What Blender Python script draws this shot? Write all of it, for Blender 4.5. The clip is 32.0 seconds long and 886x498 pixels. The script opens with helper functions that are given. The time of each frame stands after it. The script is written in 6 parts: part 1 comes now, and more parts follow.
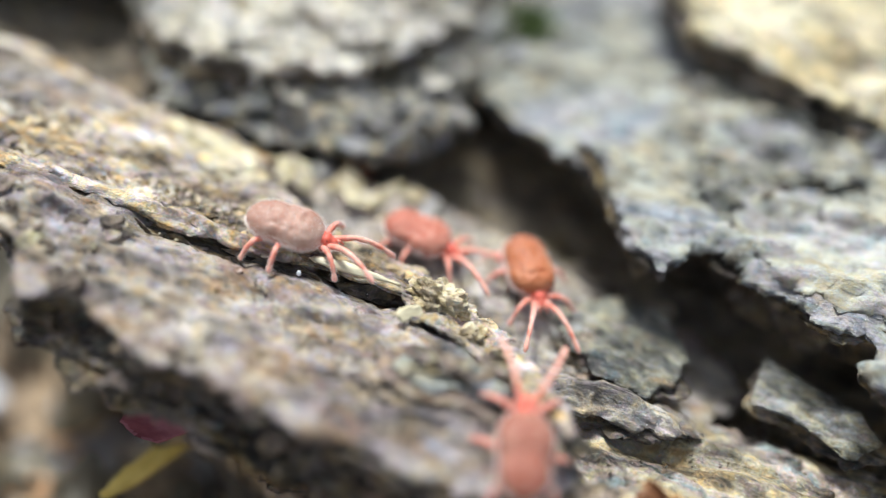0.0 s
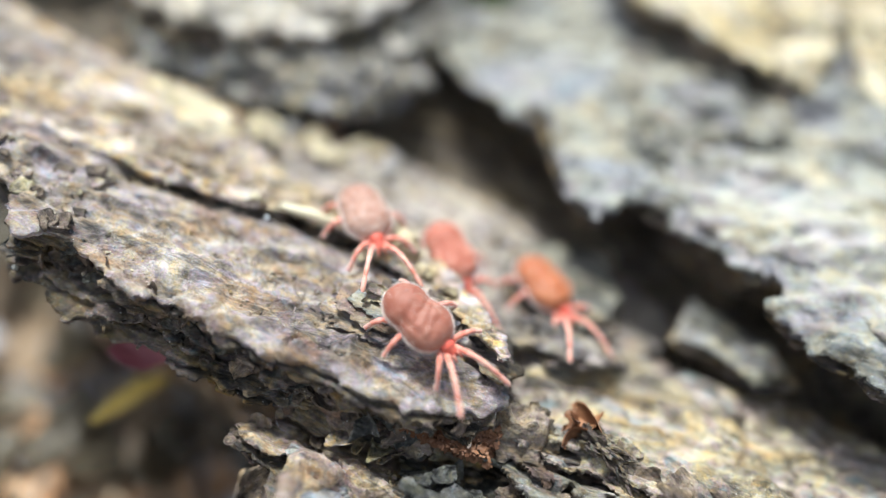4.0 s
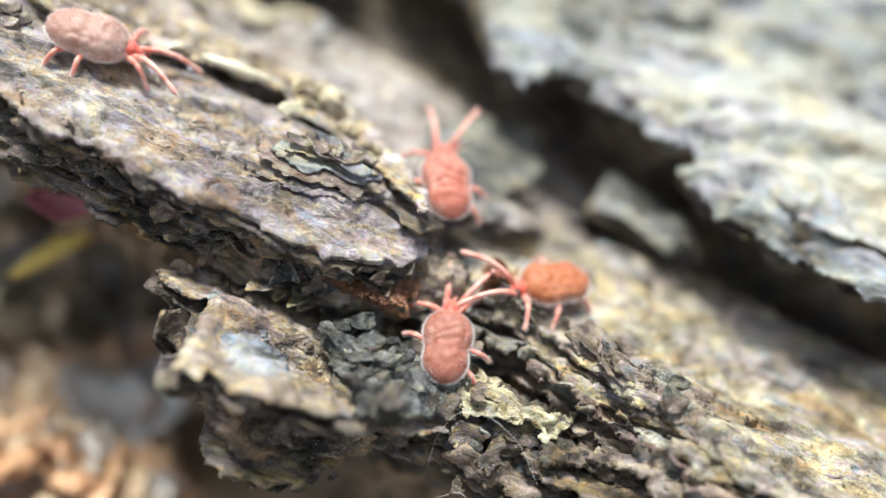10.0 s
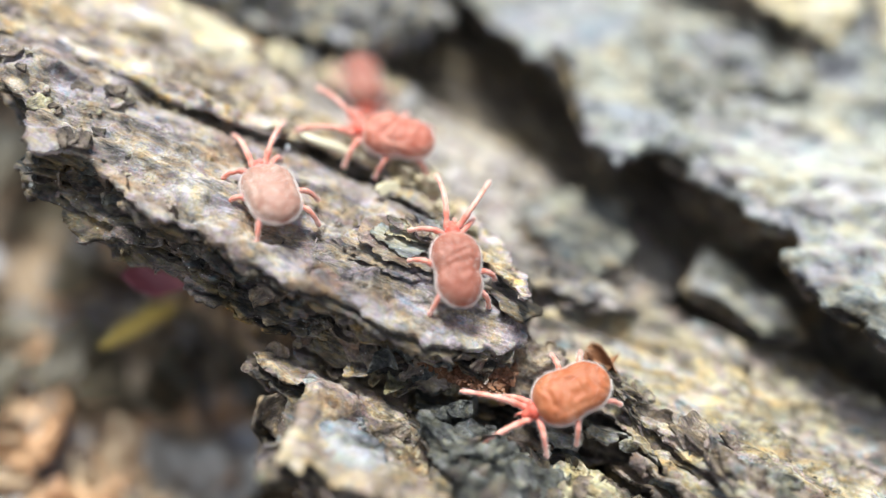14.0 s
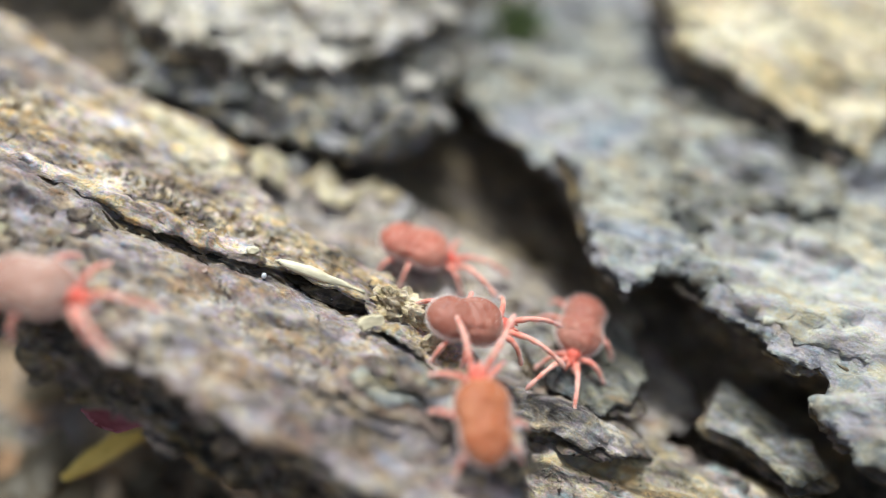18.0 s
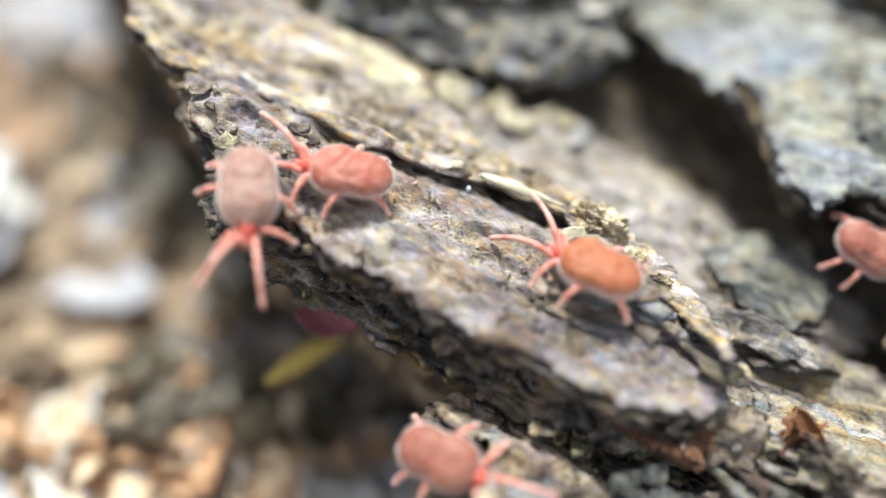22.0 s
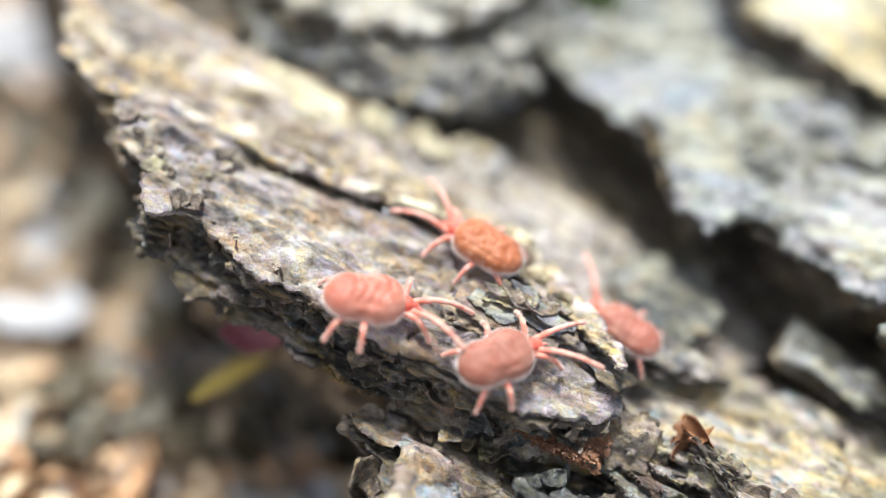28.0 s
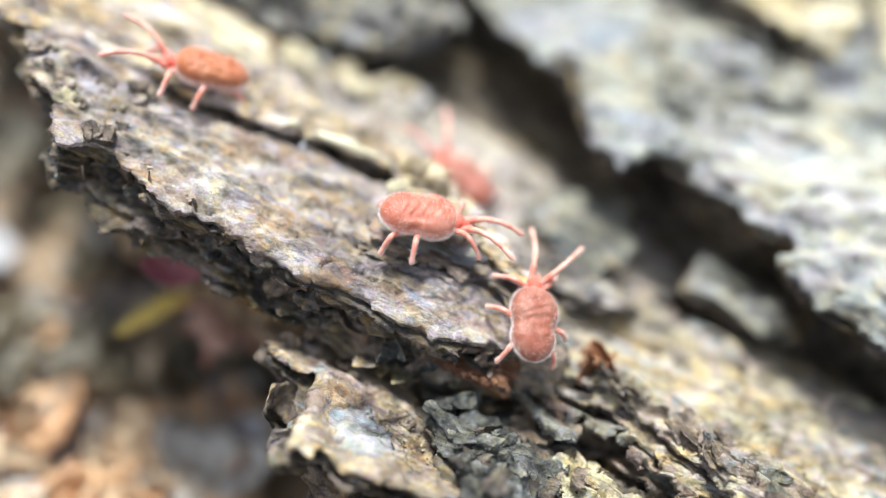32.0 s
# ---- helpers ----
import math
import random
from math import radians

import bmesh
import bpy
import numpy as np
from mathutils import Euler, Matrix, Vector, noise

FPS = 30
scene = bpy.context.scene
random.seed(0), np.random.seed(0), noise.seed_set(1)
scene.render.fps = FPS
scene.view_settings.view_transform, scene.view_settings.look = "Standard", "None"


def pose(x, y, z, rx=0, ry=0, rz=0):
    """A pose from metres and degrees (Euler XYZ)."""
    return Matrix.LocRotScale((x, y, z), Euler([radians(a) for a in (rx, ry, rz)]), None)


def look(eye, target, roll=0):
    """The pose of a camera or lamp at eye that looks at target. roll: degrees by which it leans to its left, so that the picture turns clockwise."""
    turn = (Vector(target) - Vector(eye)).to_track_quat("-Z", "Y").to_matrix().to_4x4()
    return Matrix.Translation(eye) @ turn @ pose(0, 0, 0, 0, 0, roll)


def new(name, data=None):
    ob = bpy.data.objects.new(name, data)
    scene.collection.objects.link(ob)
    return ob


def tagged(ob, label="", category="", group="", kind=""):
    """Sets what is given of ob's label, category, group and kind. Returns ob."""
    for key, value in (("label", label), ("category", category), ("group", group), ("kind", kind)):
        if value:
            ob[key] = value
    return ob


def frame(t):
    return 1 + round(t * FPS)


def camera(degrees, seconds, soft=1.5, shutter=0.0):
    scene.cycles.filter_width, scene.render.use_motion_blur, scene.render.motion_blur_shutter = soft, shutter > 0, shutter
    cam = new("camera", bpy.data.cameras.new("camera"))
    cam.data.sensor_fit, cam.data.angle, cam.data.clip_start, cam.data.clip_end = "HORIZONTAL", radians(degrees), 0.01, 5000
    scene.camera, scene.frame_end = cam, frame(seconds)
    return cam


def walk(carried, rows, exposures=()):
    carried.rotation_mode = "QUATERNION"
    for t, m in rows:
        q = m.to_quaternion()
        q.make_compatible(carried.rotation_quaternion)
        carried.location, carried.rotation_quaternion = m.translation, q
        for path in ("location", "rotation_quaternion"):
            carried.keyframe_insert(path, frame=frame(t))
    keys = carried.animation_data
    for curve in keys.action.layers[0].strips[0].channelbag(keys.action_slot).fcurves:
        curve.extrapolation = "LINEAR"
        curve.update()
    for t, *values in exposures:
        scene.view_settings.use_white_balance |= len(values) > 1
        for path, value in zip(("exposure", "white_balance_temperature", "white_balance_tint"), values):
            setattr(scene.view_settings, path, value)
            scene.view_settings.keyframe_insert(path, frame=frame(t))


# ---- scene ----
MM = 0.001
cam = camera(58.74, 32.0, soft=1.2)
cam.data.dof.use_dof = True
cam.data.dof.focus_distance = 31.2 * MM
cam.data.dof.aperture_fstop = 9.0

# seconds, place in mm, turn in degrees
ROWS = [
    (0.0, 0.413, -1.384, 36.898, 51.69, -7.68, 4.42),
    (0.5, 0.368, -1.407, 36.794, 51.20, -7.52, 4.72),
    (1.0, 0.367, -1.511, 36.826, 50.81, -7.50, 4.84),
    (1.5, 0.464, -2.315, 37.219, 51.08, -7.13, 5.24),
    (2.0, 0.433, -2.648, 37.694, 50.39, -7.15, 5.22),
    (2.5, 0.512, -2.725, 37.638, 50.45, -7.03, 5.28),
    (3.0, 1.661, -2.912, 37.930, 50.36, -7.06, 5.02),
    (3.5, 2.013, -4.533, 38.828, 50.08, -7.62, 4.25),
    (5.5, 1.253, -4.437, 37.142, 47.02, -8.99, 3.92),
    (6.0, 0.662, -7.020, 38.267, 45.61, -7.69, 6.20),
    (6.5, 0.965, -7.369, 38.491, 42.41, -7.79, 6.57),
    (7.0, 1.193, -7.484, 38.551, 42.69, -8.49, 5.77),
    (7.5, 1.368, -6.986, 38.336, 42.92, -8.63, 5.42),
    (8.0, 1.299, -7.103, 38.362, 42.95, -9.15, 4.79),
    (8.5, 1.534, -7.156, 38.389, 43.75, -10.03, 3.91),
    (9.0, 3.446, -6.496, 37.898, 47.35, -12.33, 0.99),
    (9.5, 3.894, -6.070, 37.147, 46.63, -12.97, 0.51),
    (10.0, 3.344, -6.963, 36.943, 44.58, -12.27, 2.09),
    (10.5, 3.127, -7.011, 37.041, 43.43, -12.25, 2.33),
    (11.0, 2.757, -6.000, 36.965, 44.08, -12.26, 1.56),
    (11.5, 3.258, -6.666, 37.184, 44.70, -12.21, 1.79),
    (12.0, 3.105, -6.735, 37.217, 43.61, -12.11, 2.11),
    (12.5, 3.032, -6.845, 37.329, 43.76, -11.84, 2.22),
    (13.0, 2.907, -6.750, 37.284, 43.92, -12.11, 1.98),
    (13.5, 2.785, -6.299, 37.287, 44.61, -11.92, 1.80),
    (14.0, 0.456, -5.001, 37.686, 45.94, -11.01, 4.56),
    (14.5, -0.919, -2.188, 38.430, 51.31, -9.26, 8.88),
    (16.5, -0.024, -0.195, 38.568, 49.40, -9.43, 7.70),
    (17.0, 0.266, -0.201, 38.703, 49.22, -9.30, 7.54),
    (17.5, 0.767, -0.328, 38.422, 48.88, -10.24, 6.59),
    (18.0, 1.152, -0.118, 38.700, 48.49, -10.48, 6.28),
    (18.5, 1.305, -0.255, 39.214, 48.01, -10.82, 5.67),
    (19.0, 1.677, -1.066, 38.615, 48.34, -11.44, 4.49),
    (19.5, 1.266, -0.830, 38.462, 47.76, -11.34, 4.90),
    (20.0, 0.821, -1.535, 38.409, 47.40, -10.70, 5.66),
    (20.5, -0.144, -1.835, 37.645, 45.84, -10.05, 7.13),
    (21.0, -0.697, -3.051, 37.293, 45.10, -9.42, 8.02),
    (21.5, -1.987, -2.898, 37.088, 44.67, -9.12, 8.68),
    (22.0, -3.812, -3.248, 37.081, 45.53, -7.76, 10.01),
    (22.5, -6.231, -4.045, 37.194, 46.83, -5.17, 13.68),
    (23.0, -5.893, -4.002, 37.399, 46.04, -5.93, 13.02),
    (23.5, -4.707, -4.077, 38.284, 48.20, -6.76, 12.07),
    (24.0, -4.167, -3.956, 38.462, 47.63, -7.16, 11.50),
    (24.5, -4.123, -4.109, 38.831, 48.27, -7.39, 11.25),
    (26.5, -3.959, -5.035, 37.959, 49.75, -9.03, 9.68),
    (27.0, -3.343, -4.317, 37.651, 49.20, -9.66, 8.27),
    (27.5, -2.851, -4.236, 37.882, 48.95, -9.29, 8.37),
    (28.0, -2.087, -4.864, 38.306, 48.27, -10.13, 7.65),
    (28.5, -1.615, -4.938, 38.443, 47.90, -10.58, 7.09),
    (29.0, -1.890, -4.856, 38.270, 47.68, -10.83, 6.92),
    (29.5, -1.584, -5.144, 38.237, 47.58, -10.85, 6.86),
    (30.0, -0.945, -5.471, 38.122, 46.74, -11.33, 6.24),
    (30.5, -0.370, -6.351, 38.277, 46.12, -11.84, 5.93),
    (31.0, -0.515, -6.153, 38.116, 44.94, -11.46, 6.36),
    (31.5, -0.125, -6.100, 38.342, 45.00, -11.25, 6.40),
    (32.0, 0.067, -5.874, 38.444, 45.51, -11.89, 5.51),
]
walk(cam, [(t, pose(x * MM, y * MM, z * MM, rx, ry, rz)) for t, x, y, z, rx, ry, rz in ROWS], [(0, 0.29), (3.5, 0.4), (5.5, 0.62), (8, 0.7), (9, 0.58), (10, 0.58), (13, 0.63), (14.2, 0.5), (16.5, 0.21), (19, 0.1), (20.5, 0.3), (22, 0.47), (24.5, 0.52), (28, 0.66), (32, 0.69)])

# ---- daylight: bright overcast sky, soft sun from above and behind the bark ----
world = bpy.data.worlds.new("sky")
scene.world = world
world.use_nodes = True
sky = world.node_tree.nodes.new("ShaderNodeTexSky")
sky.sky_type, sky.sun_disc = "NISHITA", False
sky.sun_elevation, sky.sun_rotation = radians(69), radians(-41)
sky.dust_density, sky.air_density = 4.0, 1.0
background = world.node_tree.nodes["Background"]
background.inputs["Strength"].default_value = 0.08
cloud = world.node_tree.nodes.new("ShaderNodeMix")
cloud.data_type = "RGBA"
cloud.inputs[0].default_value, cloud.inputs[7].default_value = 0.7, (5.8, 6.95, 8.1, 1)
world.node_tree.links.new(sky.outputs["Color"], cloud.inputs[6])
world.node_tree.links.new(cloud.outputs[2], background.inputs["Color"])
sun = new("sun", bpy.data.lights.new("sun", "SUN"))
sun.data.energy, sun.data.angle, sun.data.color = 5.15, radians(15), (0.93, 1.0, 0.985)
sun.matrix_world = look((-0.115, 0.13, 0.455), (0, 0, 0))

# the bark's own space: u along the grain, v across it, w out of the surface
BARK = Matrix(((0.98015, 0.19772, 0.01451, 4.35 * MM), (-0.18673, 0.94529, -0.2675, 17.04 * MM), (-0.06661, 0.25948, 0.96345, 15.0 * MM), (0, 0, 0, 1)))


# ---- noise ----
def lattice(ix, iy, seed):
    h = (ix * 374761393 + iy * 668265263 + seed * 974711) & 0x7FFFFFFF
    h = ((h ^ (h >> 13)) * 1274126177) & 0x7FFFFFFF
    return ((h ^ (h >> 16)) & 0xFFFF) / 65535.0


def value(x, y, seed=0):
    ix, iy = np.floor(x).astype(np.int64), np.floor(y).astype(np.int64)
    fx, fy = x - ix, y - iy
    fx, fy = fx * fx * (3 - 2 * fx), fy * fy * (3 - 2 * fy)
    a, b = lattice(ix, iy, seed), lattice(ix + 1, iy, seed)
    c, d = lattice(ix, iy + 1, seed), lattice(ix + 1, iy + 1, seed)
    return (a + (b - a) * fx) * (1 - fy) + (c + (d - c) * fx) * fy


def fbm(x, y, octaves=4, seed=0):
    """Between about -1 and 1."""
    total, size, norm = 0.0, 1.0, 0.0
    for k in range(octaves):
        c, s = math.cos(0.6 * k), math.sin(0.6 * k)
        total = total + size * (2 * value(c * x - s * y + 7.3 * k, s * x + c * y, seed + 17 * k) - 1)
        norm, size, x, y = norm + size, size * 0.52, x * 2.03, y * 2.03
    return total / norm * 1.5


def smooth(x, a, b):
    k = np.clip((x - a) / (b - a), 0, 1)
    return k * k * (3 - 2 * k)


# ---- materials ----
def nodes_of(name):
    m = bpy.data.materials.new(name)
    m.use_nodes = True
    return m, m.node_tree.nodes, m.node_tree.links, m.node_tree.nodes["Principled BSDF"]


def wire(links, nodes, kind, **fields):
    n = nodes.new(kind)
    for key, v in fields.items():
        if key in n.inputs:
            n.inputs[key].default_value = v
    return n


def coords(nodes, links, stretch=(1, 1, 1)):
    """Object space in mm."""
    tc = nodes.new("ShaderNodeTexCoord")
    mp = nodes.new("ShaderNodeMapping")
    mp.inputs["Scale"].default_value = [1000 * s for s in stretch]
    links.new(tc.outputs["Object"], mp.inputs["Vector"])
    return mp.outputs["Vector"]


def noise_node(nodes, links, vec, scale, detail=5, rough=0.6, warp=0.0):
    n = wire(links, nodes, "ShaderNodeTexNoise", Scale=scale, Detail=detail, Roughness=rough, Distortion=warp)
    links.new(vec, n.inputs["Vector"])
    return n.outputs["Fac"]


def ramp(nodes, links, fac, stops):
    r = nodes.new("ShaderNodeValToRGB")
    while len(r.color_ramp.elements) < len(stops):
        r.color_ramp.elements.new(0.5)
    for e, (p, c) in zip(r.color_ramp.elements, stops):
        e.position, e.color = p, (*c, 1)
    links.new(fac, r.inputs["Fac"])
    return r.outputs["Color"]


def mixed(nodes, links, fac, a, b, mode="MIX"):
    m = nodes.new("ShaderNodeMix")
    m.data_type, m.blend_type = "RGBA", mode
    for v, socket in ((fac, m.inputs[0]), (a, m.inputs[6]), (b, m.inputs[7])):
        if isinstance(v, (int, float)):
            socket.default_value = v
        elif isinstance(v, tuple):
            socket.default_value = (*v, 1)
        else:
            links.new(v, socket)
    return m.outputs[2]


def math_node(nodes, links, op, a, b):
    m = nodes.new("ShaderNodeMath")
    m.operation = op
    for v, socket in ((a, m.inputs[0]), (b, m.inputs[1])):
        if isinstance(v, (int, float)):
            socket.default_value = v
        else:
            links.new(v, socket)
    return m.outputs[0]


def grey(v):
    return (v, v, v)


def wire_colour(nodes, links, vec):
    n = wire(links, nodes, "ShaderNodeTexNoise", Scale=1.2, Detail=3.0)
    links.new(vec, n.inputs["Vector"])
    m = nodes.new("ShaderNodeVectorMath")
    m.operation = "SCALE"
    links.new(n.outputs["Color"], m.inputs[0])
    m.inputs["Scale"].default_value = 8.0
    return m.outputs[0]


def bark_material(name, dark, mid, light, accent, accent_at=0.62, rough=0.62, relief=0.22, grain=0.5, tint=0.85, drift=1.15, busy=1.0):
    m, n, l, bsdf = nodes_of(name)
    vec = coords(n, l, (grain, 1, 1))
    plain = coords(n, l)
    broad = noise_node(n, l, vec, 0.42, 5, 0.62, 1.0)
    fine = noise_node(n, l, vec, 1.9, 8, 0.68, 0.5)
    grit = noise_node(n, l, plain, 9.0, 4, 0.7)
    tone = math_node(n, l, "ADD", math_node(n, l, "MULTIPLY", broad, 0.55), math_node(n, l, "MULTIPLY", fine, 0.45))
    colour = ramp(n, l, tone, [(0.39, dark), (0.47, mid), (0.53, tuple(0.5 * (a + b) for a, b in zip(mid, light))), (0.61, light)])
    patch = ramp(n, l, noise_node(n, l, vec, 0.55, 5, 0.65, 1.2), [(accent_at - 0.05, grey(0)), (accent_at + 0.06, grey(1))])
    colour = mixed(n, l, patch, colour, mixed(n, l, 0.55, colour, accent))
    # weathered tints: ochre, mauve and blue-grey in small drifts
    hues = ramp(n, l, noise_node(n, l, vec, drift, 6, 0.7, 1.5), [(0.36, (0.66, 0.90, 1.14)), (0.44, (1.10, 0.90, 1.06)), (0.50, (0.96, 1.02, 0.98)), (0.56, (1.15, 1.02, 0.75)), (0.66, (1.31, 0.99, 0.58))])
    colour = mixed(n, l, tint, colour, hues, "MULTIPLY")
    motes = ramp(n, l, noise_node(n, l, plain, 3.4, 4, 0.7, 0.8), [(0.38, (0.80, 1.0, 1.16)), (0.47, (1.06, 0.93, 1.06)), (0.55, (1.0, 1.03, 0.92)), (0.64, (1.22, 1.02, 0.68))])
    colour = mixed(n, l, 0.82 * tint, colour, motes, "MULTIPLY")
    # dark seams along the grain
    seams = noise_node(n, l, coords(n, l, (0.28, 1.25, 1)), 1.3, 7, 0.62, 0.9)
    colour = mixed(n, l, 0.8 * busy, colour, ramp(n, l, seams, [(0.37, grey(0.3)), (0.43, grey(0.85)), (0.5, grey(1.0)), (0.64, grey(1.25))]), "MULTIPLY")
    speck = ramp(n, l, grit, [(0.3, grey(0.45)), (0.5, grey(1)), (0.72, grey(1.35))])
    colour = mixed(n, l, 0.75 * busy, colour, speck, "MULTIPLY")
    # granular crust: small cells, each of its own tone
    crust = wire(l, n, "ShaderNodeTexVoronoi", Scale=1.5)
    l.new(mixed(n, l, 0.12, plain, wire_colour(n, l, plain)), crust.inputs["Vector"])
    cell_tone = n.new("ShaderNodeSeparateColor")
    l.new(crust.outputs["Color"], cell_tone.inputs[0])
    colour = mixed(n, l, 0.5 * busy, colour, ramp(n, l, cell_tone.outputs[0], [(0.1, grey(0.55)), (0.6, grey(1.0)), (0.95, grey(1.4))]), "MULTIPLY")
    # black crumbs and pale mineral grains; the pale dots also paint in white glints
    cells = wire(l, n, "ShaderNodeTexVoronoi", Scale=4.2)
    l.new(plain, cells.inputs["Vector"])
    glint_dots = ramp(n, l, cells.outputs["Distance"], [(0.06, grey(1)), (0.13, grey(0))])
    few = ramp(n, l, noise_node(n, l, plain, 0.9, 2), [(0.50, grey(0)), (0.56, grey(1))])
    colour = mixed(n, l, math_node(n, l, "MULTIPLY", glint_dots, few), colour, (0.66, 0.64, 0.6))
    l.new(colour, bsdf.inputs["Base Color"])
    l.new(ramp(n, l, fine, [(0.3, grey(rough + 0.2)), (0.7, grey(rough - 0.14))]), bsdf.inputs["Roughness"])
    bsdf.inputs["Specular IOR Level"].default_value = 0.45
    domes = math_node(n, l, "MULTIPLY", crust.outputs["Distance"], -0.32)
    height = math_node(n, l, "ADD", math_node(n, l, "ADD", math_node(n, l, "ADD", fine, seams), domes), math_node(n, l, "MULTIPLY", grit, 0.4))
    bump = wire(l, n, "ShaderNodeBump", Strength=0.9, Distance=relief * MM)
    l.new(height, bump.inputs["Height"])
    l.new(bump.outputs["Normal"], bsdf.inputs["Normal"])
    return m


def chip_material(name, dark, light, rough=0.6, scale=0.8):
    """Plain organic matter: a grained mix of two tones that differs from piece to piece."""
    m, n, l, bsdf = nodes_of(name)
    vec = coords(n, l, (0.4, 1.3, 1))
    grain = noise_node(n, l, vec, scale, 6, 0.65, 0.6)
    info = n.new("ShaderNodeObjectInfo")
    tone = math_node(n, l, "ADD", math_node(n, l, "MULTIPLY", grain, 0.8), math_node(n, l, "MULTIPLY", info.outputs["Random"], 0.25))
    l.new(ramp(n, l, tone, [(0.32, dark), (0.72, light)]), bsdf.inputs["Base Color"])
    bsdf.inputs["Roughness"].default_value = rough
    bump = wire(l, n, "ShaderNodeBump", Strength=0.7, Distance=0.08 * MM)
    l.new(grain, bump.inputs["Height"])
    l.new(bump.outputs["Normal"], bsdf.inputs["Normal"])
    return m


MAUVE = bark_material("mauve_grey_bark", (0.045, 0.038, 0.035), (0.245, 0.208, 0.19), (0.57, 0.515, 0.47), (0.31, 0.19, 0.125), 0.55, 0.46, 0.28, 0.6, 0.72, 0.9, 0.8)
TAN = bark_material("tan_bark", (0.06, 0.047, 0.037), (0.35, 0.295, 0.235), (0.74, 0.67, 0.56), (0.50, 0.33, 0.17), 0.56, 0.6, 0.28, 0.55, 1.0)
CREAM = bark_material("cream_bark", (0.055, 0.047, 0.036), (0.285, 0.245, 0.185), (0.60, 0.545, 0.42), (0.30, 0.21, 0.14), 0.57, 0.56, 0.24, 0.5, 0.85, 0.5, 1.0)
TAWNY = bark_material("tawny_mottled_bark", (0.055, 0.043, 0.034), (0.29, 0.236, 0.178), (0.60, 0.515, 0.40), (0.22, 0.13, 0.11), 0.53, 0.58, 0.3, 0.6, 0.75)
LICHEN = bark_material("lichen_grey_bark", (0.045, 0.035, 0.028), (0.235, 0.18, 0.135), (0.52, 0.44, 0.34), (0.19, 0.11, 0.105), 0.52, 0.6, 0.28, 0.6, 0.5)
BROWN = bark_material("brown_torn_bark", (0.028, 0.021, 0.016), (0.135, 0.10, 0.075), (0.38, 0.30, 0.225), (0.20, 0.12, 0.05), 0.58, 0.6, 0.22, 0.5, 0.5)
SLATE = bark_material("slate_grey_bark", (0.026, 0.026, 0.024), (0.118, 0.119, 0.108), (0.42, 0.415, 0.375), (0.30, 0.26, 0.15), 0.64, 0.42, 0.75, 0.9, 0.45)
ASH = bark_material("ash_grey_bark", (0.07, 0.071, 0.071), (0.215, 0.219, 0.213), (0.455, 0.457, 0.428), (0.38, 0.33, 0.25), 0.6, 0.52, 0.2, 0.4, 0.6, 0.32, 0.5)
ROSY = bark_material("rosy_cream_bark", (0.05, 0.042, 0.038), (0.255, 0.222, 0.20), (0.58, 0.53, 0.465), (0.36, 0.23, 0.17), 0.58, 0.56, 0.22, 0.5, 0.6)
OLIVE = bark_material("olive_grey_bark", (0.03, 0.03, 0.026), (0.165, 0.162, 0.138), (0.48, 0.465, 0.40), (0.36, 0.25, 0.17), 0.58, 0.55, 0.26, 0.5, 0.6)
SKIN_PALE = bark_material("pale_smooth_bark", (0.16, 0.15, 0.132), (0.285, 0.278, 0.25), (0.46, 0.448, 0.40), (0.42, 0.34, 0.24), 0.62, 0.5, 0.11, 0.35, 0.6, 0.35, 0.35)
STRAW = bark_material("straw_yellow_bark", (0.16, 0.115, 0.06), (0.56, 0.45, 0.28), (0.88, 0.80, 0.60), (0.5, 0.33, 0.14), 0.6, 0.6, 0.24, 0.6, 0.4)
YELLOWED = bark_material("yellow_flaking_bark", (0.05, 0.045, 0.03), (0.33, 0.285, 0.175), (0.76, 0.70, 0.49), (0.5, 0.36, 0.12), 0.6, 0.55, 0.26, 0.7, 0.6)
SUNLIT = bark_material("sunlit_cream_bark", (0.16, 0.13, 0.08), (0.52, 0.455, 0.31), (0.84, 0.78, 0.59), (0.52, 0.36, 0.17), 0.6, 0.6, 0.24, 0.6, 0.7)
CRUSTED = bark_material("dark_crusted_bark", (0.03, 0.032, 0.034), (0.29, 0.29, 0.275), (0.76, 0.735, 0.66), (0.34, 0.27, 0.16), 0.58, 0.5, 0.8, 0.9, 0.9, 0.8)
CHALK = bark_material("chalky_cream_bark", (0.18, 0.16, 0.13), (0.62, 0.58, 0.50), (0.92, 0.88, 0.80), (0.52, 0.38, 0.22), 0.6, 0.6, 0.4, 0.8, 0.6)
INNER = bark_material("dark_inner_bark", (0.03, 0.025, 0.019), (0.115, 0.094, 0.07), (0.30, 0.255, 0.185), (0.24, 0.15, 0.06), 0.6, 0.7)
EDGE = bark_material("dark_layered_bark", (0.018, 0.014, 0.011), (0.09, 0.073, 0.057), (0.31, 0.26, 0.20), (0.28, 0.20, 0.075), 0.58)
RUST = chip_material("rust_brown_fibre", (0.10, 0.035, 0.015), (0.36, 0.16, 0.07))
SOIL = chip_material("damp_brown_soil", (0.03, 0.021, 0.013), (0.29, 0.19, 0.115), 0.7, 0.16)
# leaf tone kept dark to paint the shade band beside the log
SHADE_LEAF = chip_material("shade_dark_leaf", (0.05, 0.043, 0.03), (0.20, 0.155, 0.10), 0.4)
PALE_CHIP = chip_material("pale_wood_chip", (0.40, 0.345, 0.295), (0.80, 0.74, 0.67), 0.55)
TAN_CHIP = chip_material("tan_wood_chip", (0.33, 0.215, 0.13), (0.76, 0.58, 0.39), 0.55)
